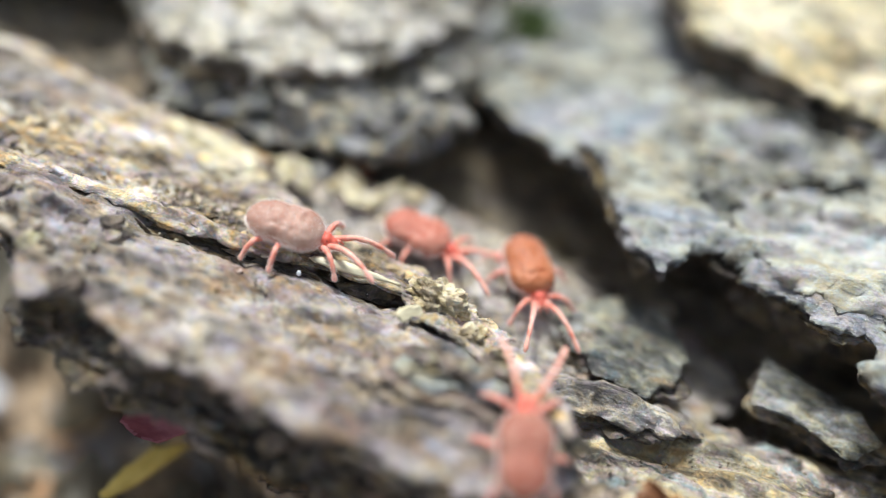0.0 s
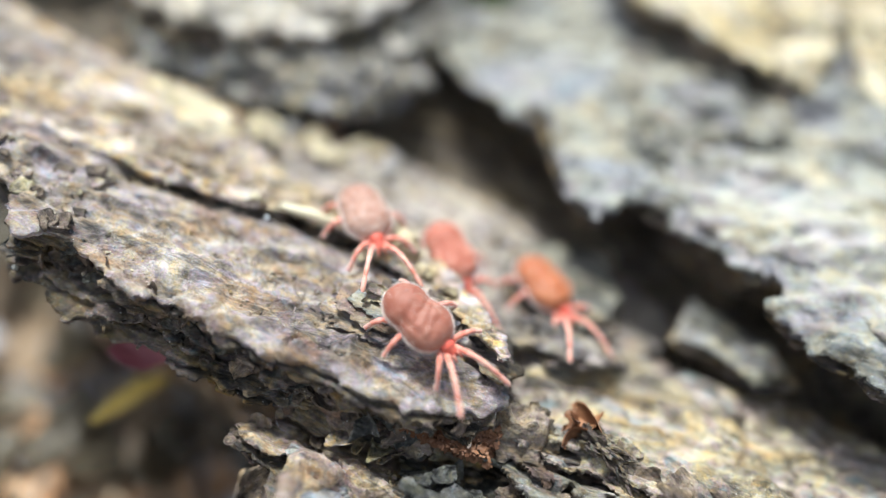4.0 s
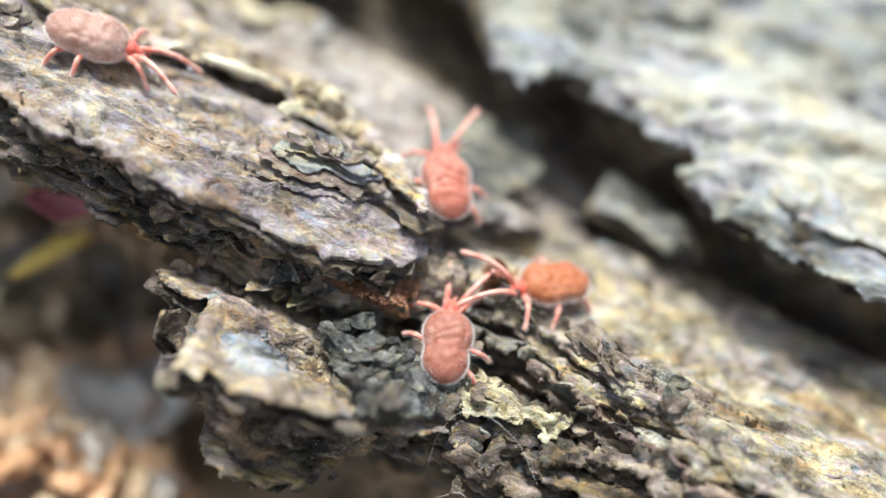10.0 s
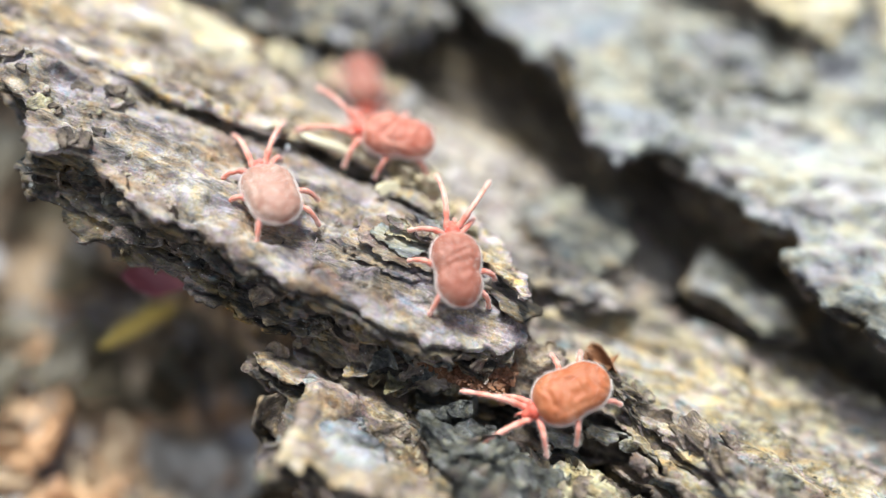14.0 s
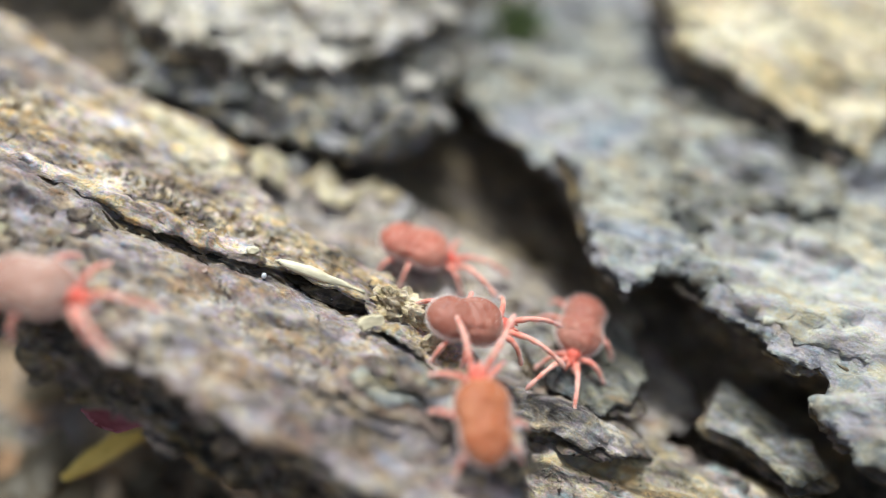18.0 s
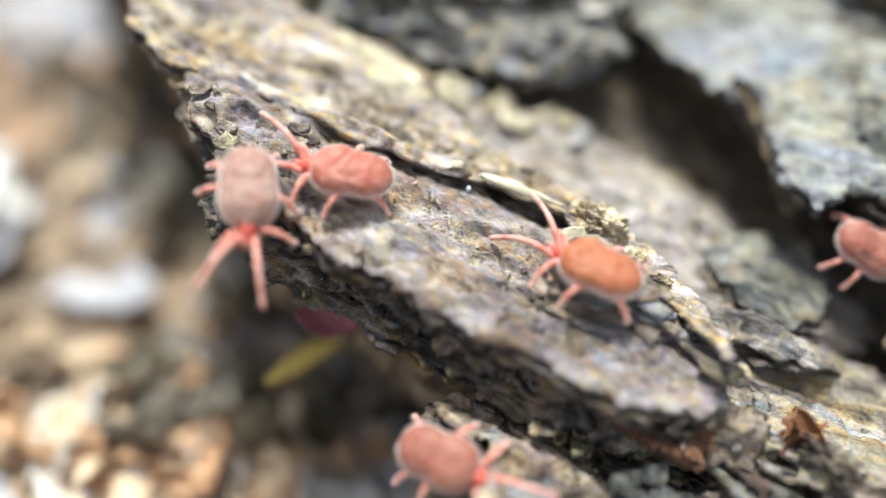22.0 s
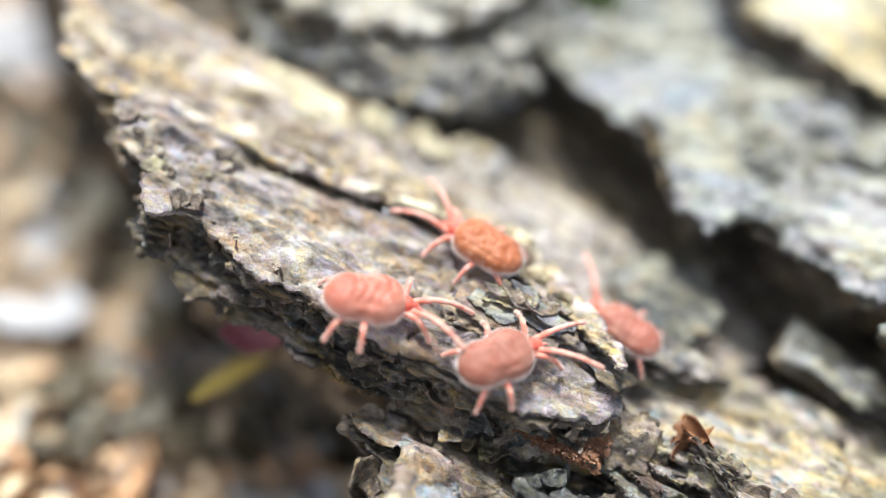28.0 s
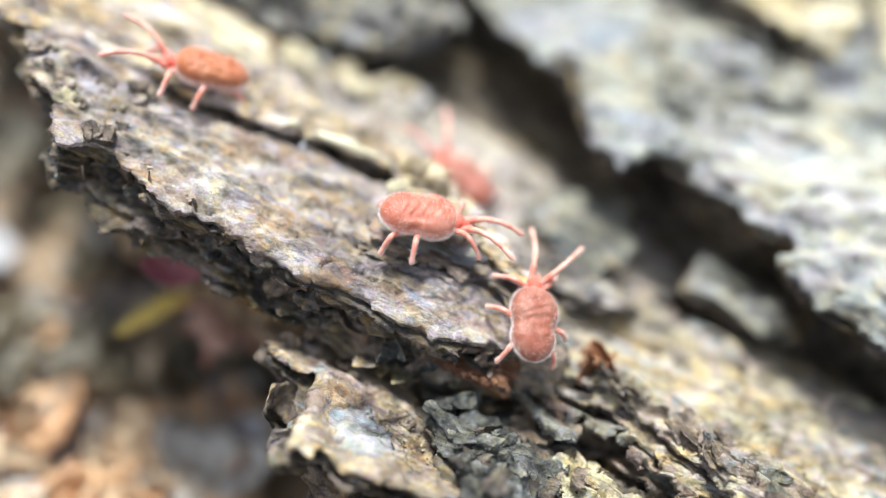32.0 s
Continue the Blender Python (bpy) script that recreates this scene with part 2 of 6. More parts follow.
ORANGE_CHIP = chip_material("orange_brown_leaf", (0.36, 0.18, 0.09), (0.76, 0.48, 0.28), 0.5)
GREY_CHIP = chip_material("grey_mauve_chip", (0.22, 0.20, 0.205), (0.56, 0.53, 0.545), 0.5)
LATH = chip_material("cream_splinter", (0.50, 0.42, 0.27), (0.90, 0.83, 0.64), 0.5)
MOSS = chip_material("green_moss", (0.03, 0.06, 0.012), (0.16, 0.22, 0.05), 0.6)
WHITE_CHIP = chip_material("bright_white_wood_chip", (0.60, 0.55, 0.49), (0.92, 0.89, 0.85), 0.5)
YELLOW = chip_material("yellow_dry_needle", (0.42, 0.25, 0.04), (0.80, 0.56, 0.14), 0.5)
PURPLE = chip_material("dark_purple_leaf", (0.20, 0.045, 0.06), (0.46, 0.15, 0.17), 0.45)
GRAIN = chip_material("white_mineral_grain", (0.6, 0.62, 0.66), (0.9, 0.9, 0.92), 0.25)


# ---- mesh helpers ----
def sheet(name, verts, quads, material, sharp=None):
    me = bpy.data.meshes.new(name)
    verts, quads = np.asarray(verts, float), np.asarray(quads, np.int64)
    me.vertices.add(len(verts))
    me.vertices.foreach_set("co", (verts * MM).ravel())
    me.loops.add(quads.size)
    me.loops.foreach_set("vertex_index", quads.ravel())
    me.polygons.add(len(quads))
    me.polygons.foreach_set("loop_start", np.arange(len(quads)) * 4)
    flags = np.ones(len(quads), bool)
    if sharp is not None:
        flags[sharp:] = False
    me.polygons.foreach_set("use_smooth", flags)
    me.update(calc_edges=True)
    me.validate()
    me.materials.append(material)
    return me


def thing(name, label, category, group="", m=BARK, kind=""):
    ob = new(name)
    ob.empty_display_size = 0.001
    ob.matrix_world = m
    return tagged(ob, label, category, group, kind)


def part(name, me, parent, label="", m=None):
    ob = new(name, me)
    ob.parent = parent
    if m is not None:
        ob.matrix_local = m
    return tagged(ob, label) if label else ob


def inside(outline, x, y):
    """Distance from the outline, positive inside it."""
    p = np.asarray(outline, float)
    q = np.roll(p, -1, axis=0)
    best, odd = np.full(x.shape, 1e9), np.zeros(x.shape, bool)
    for (ax, ay), (bx, by) in zip(p, q):
        dx, dy = bx - ax, by - ay
        k = np.clip(((x - ax) * dx + (y - ay) * dy) / (dx * dx + dy * dy), 0, 1)
        best = np.minimum(best, np.hypot(x - ax - k * dx, y - ay - k * dy))
        if ay != by:
            odd ^= ((ay > y) != (by > y)) & (x < (bx - ax) * (y - ay) / (by - ay) + ax)
    return np.where(odd, best, -best)


def largest(cell):
    """The largest connected patch of a grid of cells."""
    mark = np.where(cell, np.arange(1, cell.size + 1).reshape(cell.shape), 0)
    while True:
        wide = np.pad(mark, 1)
        best = np.where(cell, np.maximum.reduce([wide[1:-1, 1:-1], wide[2:, 1:-1], wide[:-2, 1:-1], wide[1:-1, 2:], wide[1:-1, :-2]]), 0)
        # jump along the marks already found
        flat = np.concatenate([[0], best.ravel()])
        best = np.where(cell, flat[best], 0)
        if (best == mark).all():
            break
        mark = best
    count = np.bincount(mark[cell])
    return mark == count.argmax()


def slab(name, material, outline, top, thick, step=0.16, inset=0.0, ragged=0.5, seed=0, band=None, rings=2, taper=0.4, frill=0.16):
    """A sheet of bark with a ragged outline: its upper face by top(u, v, edge), closed sides and a lower face."""
    p = np.asarray(outline, float)
    lo, hi = p.min(0) - 1.2, p.max(0) + 1.2
    u, v = np.meshgrid(np.arange(lo[0], hi[0], step), np.arange(lo[1], hi[1], step), indexing="ij")
    d = inside(p, u, v) - inset
    d = d + ragged * (0.75 * fbm(u / 1.7, v / 1.3, 3, seed) + 0.32 * fbm(u / 0.45, v / 0.4, 3, seed + 5))
    gu, gv = np.gradient(d, step)
    g = np.maximum(np.hypot(gu, gv), 0.35)
    keep = d > -0.5 * step
    if band:
        keep &= d < band
    cell = keep[:-1, :-1] & keep[1:, :-1] & keep[1:, 1:] & keep[:-1, 1:]
    if not band and cell.any():
        cell = largest(cell)
    near = np.pad(cell, 1).astype(int)
    rimmed = near[:-1, :-1] + near[1:, :-1] + near[:-1, 1:] + near[1:, 1:] < 4
    move = np.where(rimmed & (np.abs(d) < 1.7 * step), d, 0) / g
    uu, vv = u - gu / g * np.clip(move, -1.3 * step, 1.3 * step), v - gv / g * np.clip(move, -1.3 * step, 1.3 * step)
    edge = np.maximum(d, 0)
    z = top(uu, vv, edge)
    ids = np.arange(u.size).reshape(u.shape)
    quads = np.stack([ids[:-1, :-1][cell], ids[1:, :-1][cell], ids[1:, 1:][cell], ids[:-1, 1:][cell]], 1)
    used = np.unique(quads)
    back = np.full(u.size, -1)
    back[used] = np.arange(len(used))
    quads = back[quads]
    up = np.stack([uu.ravel()[used], vv.ravel()[used], z.ravel()[used]], 1)
    depth = (thick * (taper + (1 - taper) * smooth(edge, 0, 1.2))).ravel()[used]
    out = -np.stack([(gu / g).ravel()[used], (gv / g).ravel()[used]], 1)
    n = len(used)
    # border, in the direction of the faces
    e = np.concatenate([quads[:, [0, 1]], quads[:, [1, 2]], quads[:, [2, 3]], quads[:, [3, 0]]])
    key, rev = e[:, 0] * n + e[:, 1], e[:, 1] * n + e[:, 0]
    rim = e[~np.isin(key, rev)]
    verts, sides = [up], []
    low = up.copy()
    low[:, 2] -= depth
    rim_ids = np.unique(rim)
    slot = np.full(n, -1)
    slot[rim_ids] = np.arange(len(rim_ids))
    previous, base = np.arange(n), n
    for k in range(1, rings + 1):
        ring = up[rim_ids].copy()
        ring[:, 2] -= depth[rim_ids] * k / (rings + 1)
        shift = frill * fbm(ring[:, 0] / 0.6 + 31 * k, ring[:, 1] / 0.6, 3, seed + 40 + k) - 0.04 * k
        ring[:, :2] += out[rim_ids] * shift[:, None]
        verts.append(ring)
        now = np.full(n, -1)
        now[rim_ids] = base + np.arange(len(rim_ids))
        sides.append(np.stack([previous[rim[:, 1]], previous[rim[:, 0]], now[rim[:, 0]], now[rim[:, 1]]], 1))
        previous, base = now, base + len(rim_ids)
    verts.append(low)
    now = base + np.arange(n)
    sides.append(np.stack([previous[rim[:, 1]], previous[rim[:, 0]], now[rim[:, 0]], now[rim[:, 1]]], 1))
    faces = np.concatenate([quads, base + quads[:, ::-1], *sides])
    return sheet(name, np.concatenate(verts), faces, material, 2 * len(quads))


def relief(u, v, seed, amp=1.0, steps=1.0):
    """Weathered face: swells along the grain, small scales that overlap, cracks and pits, in mm."""
    wu, wv = u + 0.9 * fbm(u / 3.1, v / 2.3, 3, seed + 3), v + 0.6 * fbm(u / 3.3, v / 2.1, 3, seed + 4)
    swell = 0.6 * fbm(wu / 6.5, wv / 2.6, 3, seed)
    knob = 0.34 * fbm(wu / 1.5, wv / 0.9, 4, seed + 1)
    k = 2.3 * value(wu / 3.4, wv / 1.25, seed + 2) + 1.1 * value(wu / 1.2, wv / 0.55, seed + 6)
    scales = 0.27 * (np.floor(k) + smooth(k - np.floor(k), 0.0, 0.22)) - 0.35
    lines = np.abs(2 * value(wu / 4.2, wv / 0.95, seed + 8) - 1)
    cracks = -0.42 * (1 - smooth(lines, 0.0, 0.09)) * smooth(fbm(u / 4, v / 2, 2, seed + 9), -0.1, 0.35)
    pits = -0.1 * smooth(fbm(u / 0.5, v / 0.4, 2, seed + 10), 0.3, 0.7)
    fine = 0.05 * fbm(u / 0.28, v / 0.2, 3, seed + 11)
    return amp * (swell + knob + steps * scales + cracks + pits + fine)


def bark_plate(label, material, outline, plane, seed, thick=0.5, layers=2, floor=-8.0, amp=1.0, steps=1.0, step=0.16, ragged=0.5, curl=0.0, inset=1.0, spread=0.25, core=None, bend=None):
    """A plate of bark as a thing: its weathered face, the thinner layers that show below its rim, and the core it grows on."""
    ob = thing("bark_plate", label, "bark", "bark plates of the log")
    a, b, c = plane

    def flat(u, v):
        z = a + b * u + c * v
        return z + bend(u, v) if bend else z

    def face(u, v, edge):
        return flat(u, v) + relief(u, v, seed, amp, steps) * smooth(edge, -0.5, 0.8) + curl * np.exp(-edge / 0.9)

    part("face", slab("face", material, outline, face, thick, step, 0, ragged, seed, rings=3), ob)
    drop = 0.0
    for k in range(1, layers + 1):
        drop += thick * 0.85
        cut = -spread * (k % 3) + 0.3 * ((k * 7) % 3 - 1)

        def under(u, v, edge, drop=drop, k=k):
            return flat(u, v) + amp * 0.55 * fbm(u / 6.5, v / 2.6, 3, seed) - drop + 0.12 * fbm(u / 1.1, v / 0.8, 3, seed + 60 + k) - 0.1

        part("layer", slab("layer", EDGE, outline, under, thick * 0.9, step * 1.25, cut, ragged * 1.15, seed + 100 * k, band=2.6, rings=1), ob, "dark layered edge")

    def heart(u, v, edge):
        return flat(u, v) - thick * 0.8 + 0.15 * fbm(u / 2, v / 2, 3, seed + 70) - 0.25 + amp * 0.3 * fbm(u / 6.5, v / 2.6, 3, seed) - 0.5

    mean = np.asarray(outline, float).mean(0)
    depth = max(0.8, float(flat(mean[0], mean[1])) - floor)
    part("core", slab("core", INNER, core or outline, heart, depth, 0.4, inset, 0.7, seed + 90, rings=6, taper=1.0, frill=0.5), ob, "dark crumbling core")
    return ob

# ---- the bark: plates from the front to the back ----
LEDGE = [(-21.9, 2.2), (-20.6, 0.8), (-18.8, -0.1), (-17.8, -1.9), (-15.7, -1.1), (-12.6, -2.4), (-11.0, -2.1), (-9.4, -2.6), (-7.7, -2.6), (-6.4, -3.0), (-4.7, -2.7), (-3.0, -3.2),
         (-0.8, -3.1), (1.3, -2.5), (2.7, -0.8), (2.2, 0.7), (-1.2, 2.7), (-4.2, 3.9), (-5.0, 3.5), (-6.2, 3.35), (-7.6, 3.5), (-8.6, 4.0), (-9.6, 4.8), (-11.2, 4.7), (-13.6, 4.2), (-17.9, 4.3), (-22.6, 4.2)]
BACK = [(-31.0, 10.0), (-28.4, 7.6), (-26.3, 4.4), (-22.4, 2.6), (-20.5, 3.2), (-18.4, 3.3), (-16.5, 3.3), (-14.8, 2.9), (-12.4, 3.0), (-10.4, 3.6), (-8.2, 4.1), (-5.4, 4.0), (-4.7, 2.9), (-2.5, 2.4), (0.2, 1.1), (1.9, -0.3), (2.6, 0.3), (-0.6, 3.8), (-5.0, 5.7),
        (-9.5, 6.4), (-12.3, 7.9), (-14.2, 9.9), (-16.4, 10.7), (-18.9, 10.4), (-21.0, 10.2), (-23.2, 10.9), (-26.3, 11.9), (-29.0, 11.9)]
UNDER = [(-19.0, -1.3), (-18.0, -2.3), (-16.3, -2.6), (-13.7, -3.0), (-11.5, -2.9), (-10.4, -3.6), (-9.1, -3.2), (-7.0, -3.7), (-4.8, -3.1), (-5.6, -0.7), (-14.0, 0.9), (-18.2, 1.0)]
FRONT = [(-7.1, -4.8), (-6.0, -5.5), (-5.0, -5.7), (-4.4, -7.1), (-4.5, -9.4), (-3.2, -8.3), (-2.2, -9.0), (0.5, -8.7), (2.1, -8.3), (3.0, -5.0), (1.4, -2.6), (-2.0, -1.6), (-4.9, -2.8)]
FRONT_GREY = [(-0.6, -3.2), (0.2, -5.1), (1.2, -6.9), (2.1, -8.4), (4.1, -7.2), (5.6, -6.6), (6.6, -5.2), (6.4, -3.6), (5.5, -2.3), (3.5, -1.6), (1.5, -1.2), (-0.3, -2.0)]
FOOT = [(-3.5, -8.3), (-2.1, -10.3), (-0.1, -10.9), (1.0, -9.4), (2.4, -8.4), (4.7, -7.2), (8.7, -8.3), (11.4, -9.5), (18.7, -9.5), (18.7, -4.5), (10.4, -3.1), (2.7, -4.4), (-2.8, -6.7)]
RIGHT = [(0.3, 2.4), (3.3, 5.6), (7.3, 4.8), (10.0, 5.1), (12.9, 5.3), (15.9, 5.1), (20.2, 4.3), (25.7, 3.1), (36.1, 1.1), (34.0, -9.0), (20.3, -6.8), (16.6, -6.0), (14.6, -5.1), (13.1, -4.5), (11.4, -4.1), (10.2, -3.2), (8.8, -2.2), (7.4, -1.5), (5.4, -1.7), (3.0, -1.0)]
VALLEY = [(-16.1, 13.1), (-10.1, 14.6), (-5.3, 15.5), (-2.0, 17.6), (2.9, 15.5), (8.4, 11.0), (10.4, 8.2), (7.7, 3.6), (4.0, 2.4), (1.1, 2.4), (-3.3, 3.4), (-8.6, 4.8), (-12.5, 6.4)]
WALL = [(-6.4, 18.5), (-4.7, 17.1), (-1.9, 15.9), (0.6, 14.1), (1.9, 12.0), (3.1, 10.0), (4.2, 9.2), (5.3, 10.9), (6.3, 10.4), (7.4, 9.6), (9.3, 9.2), (10.9, 8.0), (13.3, 8.3),
        (12.2, 6.7), (13.0, 5.6), (14.3, 4.8), (17.0, 4.0), (23.6, 2.6), (33.0, 2.0), (38.0, 25.0), (34.0, 44.0), (-2.0, 44.0), (-4.5, 28.7), (-5.8, 21.6)]
TONGUE = [(-0.6, 15.4), (0.7, 14.0), (1.9, 12.0), (3.0, 9.9), (4.2, 8.9), (5.35, 10.6), (5.0, 12.6), (4.4, 15.5), (2.6, 17.6), (0.4, 17.2)]
CREST = [(1.3, 27.1), (3.9, 22.3), (6.5, 21.9), (9.7, 20.3), (13.3, 19.8), (14.1, 23.1), (14.5, 27.5), (13.7, 38.0), (4.0, 42.0)]
CREST_END = [(14.9, 40.0), (14.8, 26.3), (15.5, 21.6), (17.6, 19.9), (26.5, 19.8), (34.0, 30.0), (30.3, 45.8)]
# REAR left of u -27 is an unseen extension, added to shade the hollow
REAR = [(-46.0, 30.0), (-44.0, 19.5), (-36.0, 17.6), (-31.0, 17.6), (-27.5, 18.4), (-25.2, 16.8), (-21.9, 13.0), (-20.3, 10.9), (-18.7, 11.2), (-16.5, 11.1), (-14.4, 11.1), (-12.6, 11.9), (-11.4, 11.7), (-9.4, 12.1), (-8.0, 12.8), (-7.0, 13.8), (-6.4, 14.8), (-6.0, 16.3), (-6.8, 17.6), (-6.6, 18.8), (-5.7, 20.0), (-5.3, 22.0), (-5.2, 25.2), (-3.4, 32.0), (-3.0, 44.0), (-44.0, 42.0)]
REAR_TOP = [(-28.0, 22.0), (-24.4, 17.2), (-21.2, 13.2), (-19.6, 12.9), (-18.2, 13.2), (-16.2, 13.2), (-14.8, 14.3), (-13.0, 14.9), (-11.5, 16.4), (-10.0, 18.9), (-8.7, 20.4), (-8.3, 23.4), (-9.0, 30.0), (-10.0, 42.0), (-26.0, 38.0)]
SKIN = [(6.8, 13.6), (7.3, 11.2), (8.6, 10.0), (10.2, 9.2), (11.5, 8.9), (13.8, 8.8), (14.2, 7.4), (17.0, 6.0), (21.0, 5.0), (26.0, 5.0), (26.0, 12.0), (21.0, 13.0), (17.0, 14.8), (13.0, 15.4), (9.5, 15.2)]
STEP = [(3.5, 21.4), (3.9, 19.3), (4.8, 16.8), (5.1, 14.2), (6.1, 11.7), (6.7, 12.0), (7.2, 13.8), (9.4, 15.6), (12.2, 16.4), (13.0, 18.6), (9.4, 20.0), (6.0, 21.8)]
SCALE = [(0.8, 7.0), (2.0, 8.6), (3.8, 9.6), (5.9, 9.2), (6.7, 7.0), (6.3, 5.1), (4.9, 4.5), (3.0, 4.9), (1.8, 5.6)]
RIDGE = [(5.5, -4.7), (6.8, -4.4), (8.2, -5.0), (10.3, -5.3), (10.0, -6.1), (8.4, -6.2), (6.8, -6.1), (5.8, -5.8)]
SHARD = [(9.6, 6.0), (9.9, 8.3), (11.7, 7.5), (13.6, 6.8), (15.1, 5.8), (13.6, 5.0), (11.2, 5.7)]


def ledge_bend(u, v):
    return 0.35 * np.exp(-((u + 1.5) / 3.0) ** 2 - ((v + 0.2) / 1.6) ** 2) - 0.75 * smooth(v, 1.8, 4.4)


def valley_bend(u, v):
    return -2.5 * smooth(v + 0.9 * u, 8.0, 15.0) - 2.4 * smooth(v, 11.2, 13.8) * (1 - smooth(u, -2, 3))


bark_plate("mauve-grey weathered bark ledge with flaking ragged rim", MAUVE, LEDGE, (-0.3, -0.07, -0.1), 11, 0.45, 3, amp=0.8, step=0.12, ragged=0.45, bend=ledge_bend)
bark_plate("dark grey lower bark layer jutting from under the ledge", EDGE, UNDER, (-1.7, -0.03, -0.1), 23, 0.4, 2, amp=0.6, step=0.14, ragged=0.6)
bark_plate("tan and yellowish bark slab behind the cracked ledge", TAN, BACK, (0.72, -0.03, -0.33), 37, 0.42, 2, amp=0.85, step=0.14, ragged=0.35, curl=0.3)
bark_plate("curled tan bark plate with mauve blotches", TAWNY, FRONT, (-5.3, 0, -0.48), 41, 0.4, 3, amp=1.0, step=0.12, ragged=0.45, curl=0.25)
bark_plate("blackish grey crusty bark plate beside the curled one", SLATE, FRONT_GREY, (-4.8, 0, -0.46), 53, 0.4, 3, amp=1.35, step=0.12, ragged=0.6)
bark_plate("dark layered bark foot with crumbling strata", BROWN, FOOT, (-5.0, 0, -0.15), 61, 0.5, 3, floor=-11.0, amp=1.2, step=0.15, ragged=0.9)
bark_plate("cream and tan smooth bark slab sloping into the crevice", CREAM, RIGHT, (-2.2, 0.03, -0.4), 71, 0.5, 2, amp=1.0, steps=0.9, step=0.16, ragged=0.5)
bark_plate("shaded rosy-grey bark floor of the deep crevice", ROSY, VALLEY, (-1.5, 0, -0.2), 83, 0.4, 1, amp=0.8, step=0.18, ragged=0.5, bend=valley_bend)
bark_plate("large pale ash-grey bark plate with overhanging rim", ASH, WALL, (-0.8, 0.15, 0.0), 97, 0.36, 2, amp=0.95, step=0.18, ragged=0.6, inset=3.4, spread=-0.1)
bark_plate("pale grey bark tongue lying on the overhanging rim", ASH, TONGUE, (-0.25, 0.14, 0.0), 99, 0.35, 1, floor=-1.2, amp=0.7, step=0.14, ragged=0.35, inset=0.8)
bark_plate("smooth pale cream bark skin on the grey plate", SKIN_PALE, SKIN, (-0.5, 0.15, 0.0), 97, 0.3, 1, floor=-1.5, amp=0.95, step=0.2, ragged=0.7, inset=0.9)
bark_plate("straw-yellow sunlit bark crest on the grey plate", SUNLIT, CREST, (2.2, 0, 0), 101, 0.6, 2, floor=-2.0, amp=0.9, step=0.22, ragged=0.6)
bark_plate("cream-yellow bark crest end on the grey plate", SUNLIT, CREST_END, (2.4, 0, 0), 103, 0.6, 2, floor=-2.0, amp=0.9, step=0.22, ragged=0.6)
bark_plate("grey scaly bark plate overhanging a dark hollow", CRUSTED, REAR, (-2.3, 0, 0.0), 107, 0.5, 2, amp=1.7, step=0.2, ragged=0.8, inset=3.4, spread=-0.3)
bark_plate("cream sunlit upper bark layer on the scaly plate", CHALK, REAR_TOP, (-0.7, 0, 0.02), 109, 0.6, 2, floor=-2.6, amp=1.2, step=0.2, ragged=0.8, inset=1.0)
bark_plate("olive-grey weathered bark step beside the tongue", OLIVE, STEP, (-0.4, 0.15, 0.0), 117, 0.4, 1, floor=-1.5, amp=1.2, step=0.16, ragged=0.6, inset=0.9)
bark_plate("blue-grey flat bark scale on the crevice floor", OLIVE, SCALE, (-1.25, 0, -0.22), 119, 0.3, 2, floor=-4.0, amp=0.55, step=0.13, ragged=0.45, inset=0.6)
bark_plate("pale yellow flaky bark ridge beside the grey plate", YELLOWED, RIDGE, (-2.0, 0.02, 0.0), 123, 0.3, 3, floor=-4.5, amp=1.1, step=0.1, ragged=0.7, curl=0.2, inset=0.5)
bark_plate("small grey bark shard wedged in the crevice", OLIVE, SHARD, (-2.7, 0.04, 0.0), 113, 0.35, 1, amp=0.5, step=0.12, ragged=0.35, inset=0.7)

# thin skins left on the slab behind the ledge
ROSE = [(-30.4, 10.0), (-27.8, 8.2), (-24.6, 6.4), (-22.0, 6.9), (-20.4, 8.0), (-19.8, 9.4), (-21.2, 9.9), (-23.2, 10.6), (-26.3, 11.5), (-29.0, 11.6)]
GOLD = [(-19.6, 9.9), (-18.6, 8.6), (-16.4, 7.9), (-14.4, 7.4), (-12.2, 6.7), (-10.2, 6.5), (-12.2, 7.8), (-14.0, 9.7), (-16.4, 10.5), (-18.6, 10.4)]
bark_plate("mauve-pink bark skin on the slab behind the ledge", ROSY, ROSE, (0.9, -0.03, -0.33), 37, 0.2, 1, floor=-0.6, amp=0.85, step=0.15, ragged=0.7, inset=0.9)
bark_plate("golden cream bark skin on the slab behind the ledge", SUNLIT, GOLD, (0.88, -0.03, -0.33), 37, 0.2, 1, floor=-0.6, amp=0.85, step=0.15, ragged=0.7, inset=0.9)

# grey granular crust and a brown boss on the curled plate
FROST = [(-3.7, -7.9), (-3.0, -6.4), (-2.0, -5.9), (-1.4, -6.6), (-1.0, -7.4), (-0.5, -8.2), (-1.2, -8.6), (-2.2, -8.7), (-3.0, -8.2)]
bark_plate("grey granular crust on the curled tan plate", ASH, FROST, (-5.18, 0, -0.48), 41, 0.16, 1, floor=-4.5, amp=1.1, step=0.1, ragged=0.8, inset=0.6)

# crumbling brown fill between the ledge's rim and the plates below it
FILL = [(-5.6, -3.3), (-3.2, -3.6), (-0.2, -3.3), (1.6, -2.9), (3.2, -2.7), (4.6, -2.5), (5.3, -1.6), (4.6, -0.7), (3.2, -0.5), (1.0, -0.6), (-4.8, -1.5)]
bark_plate("crumbling brown bark under the ledge rim", LICHEN, FILL, (-0.75, -0.05, 0.42), 127, 0.35, 1, floor=-5.5, amp=1.3, step=0.14, ragged=0.7, inset=0.8)


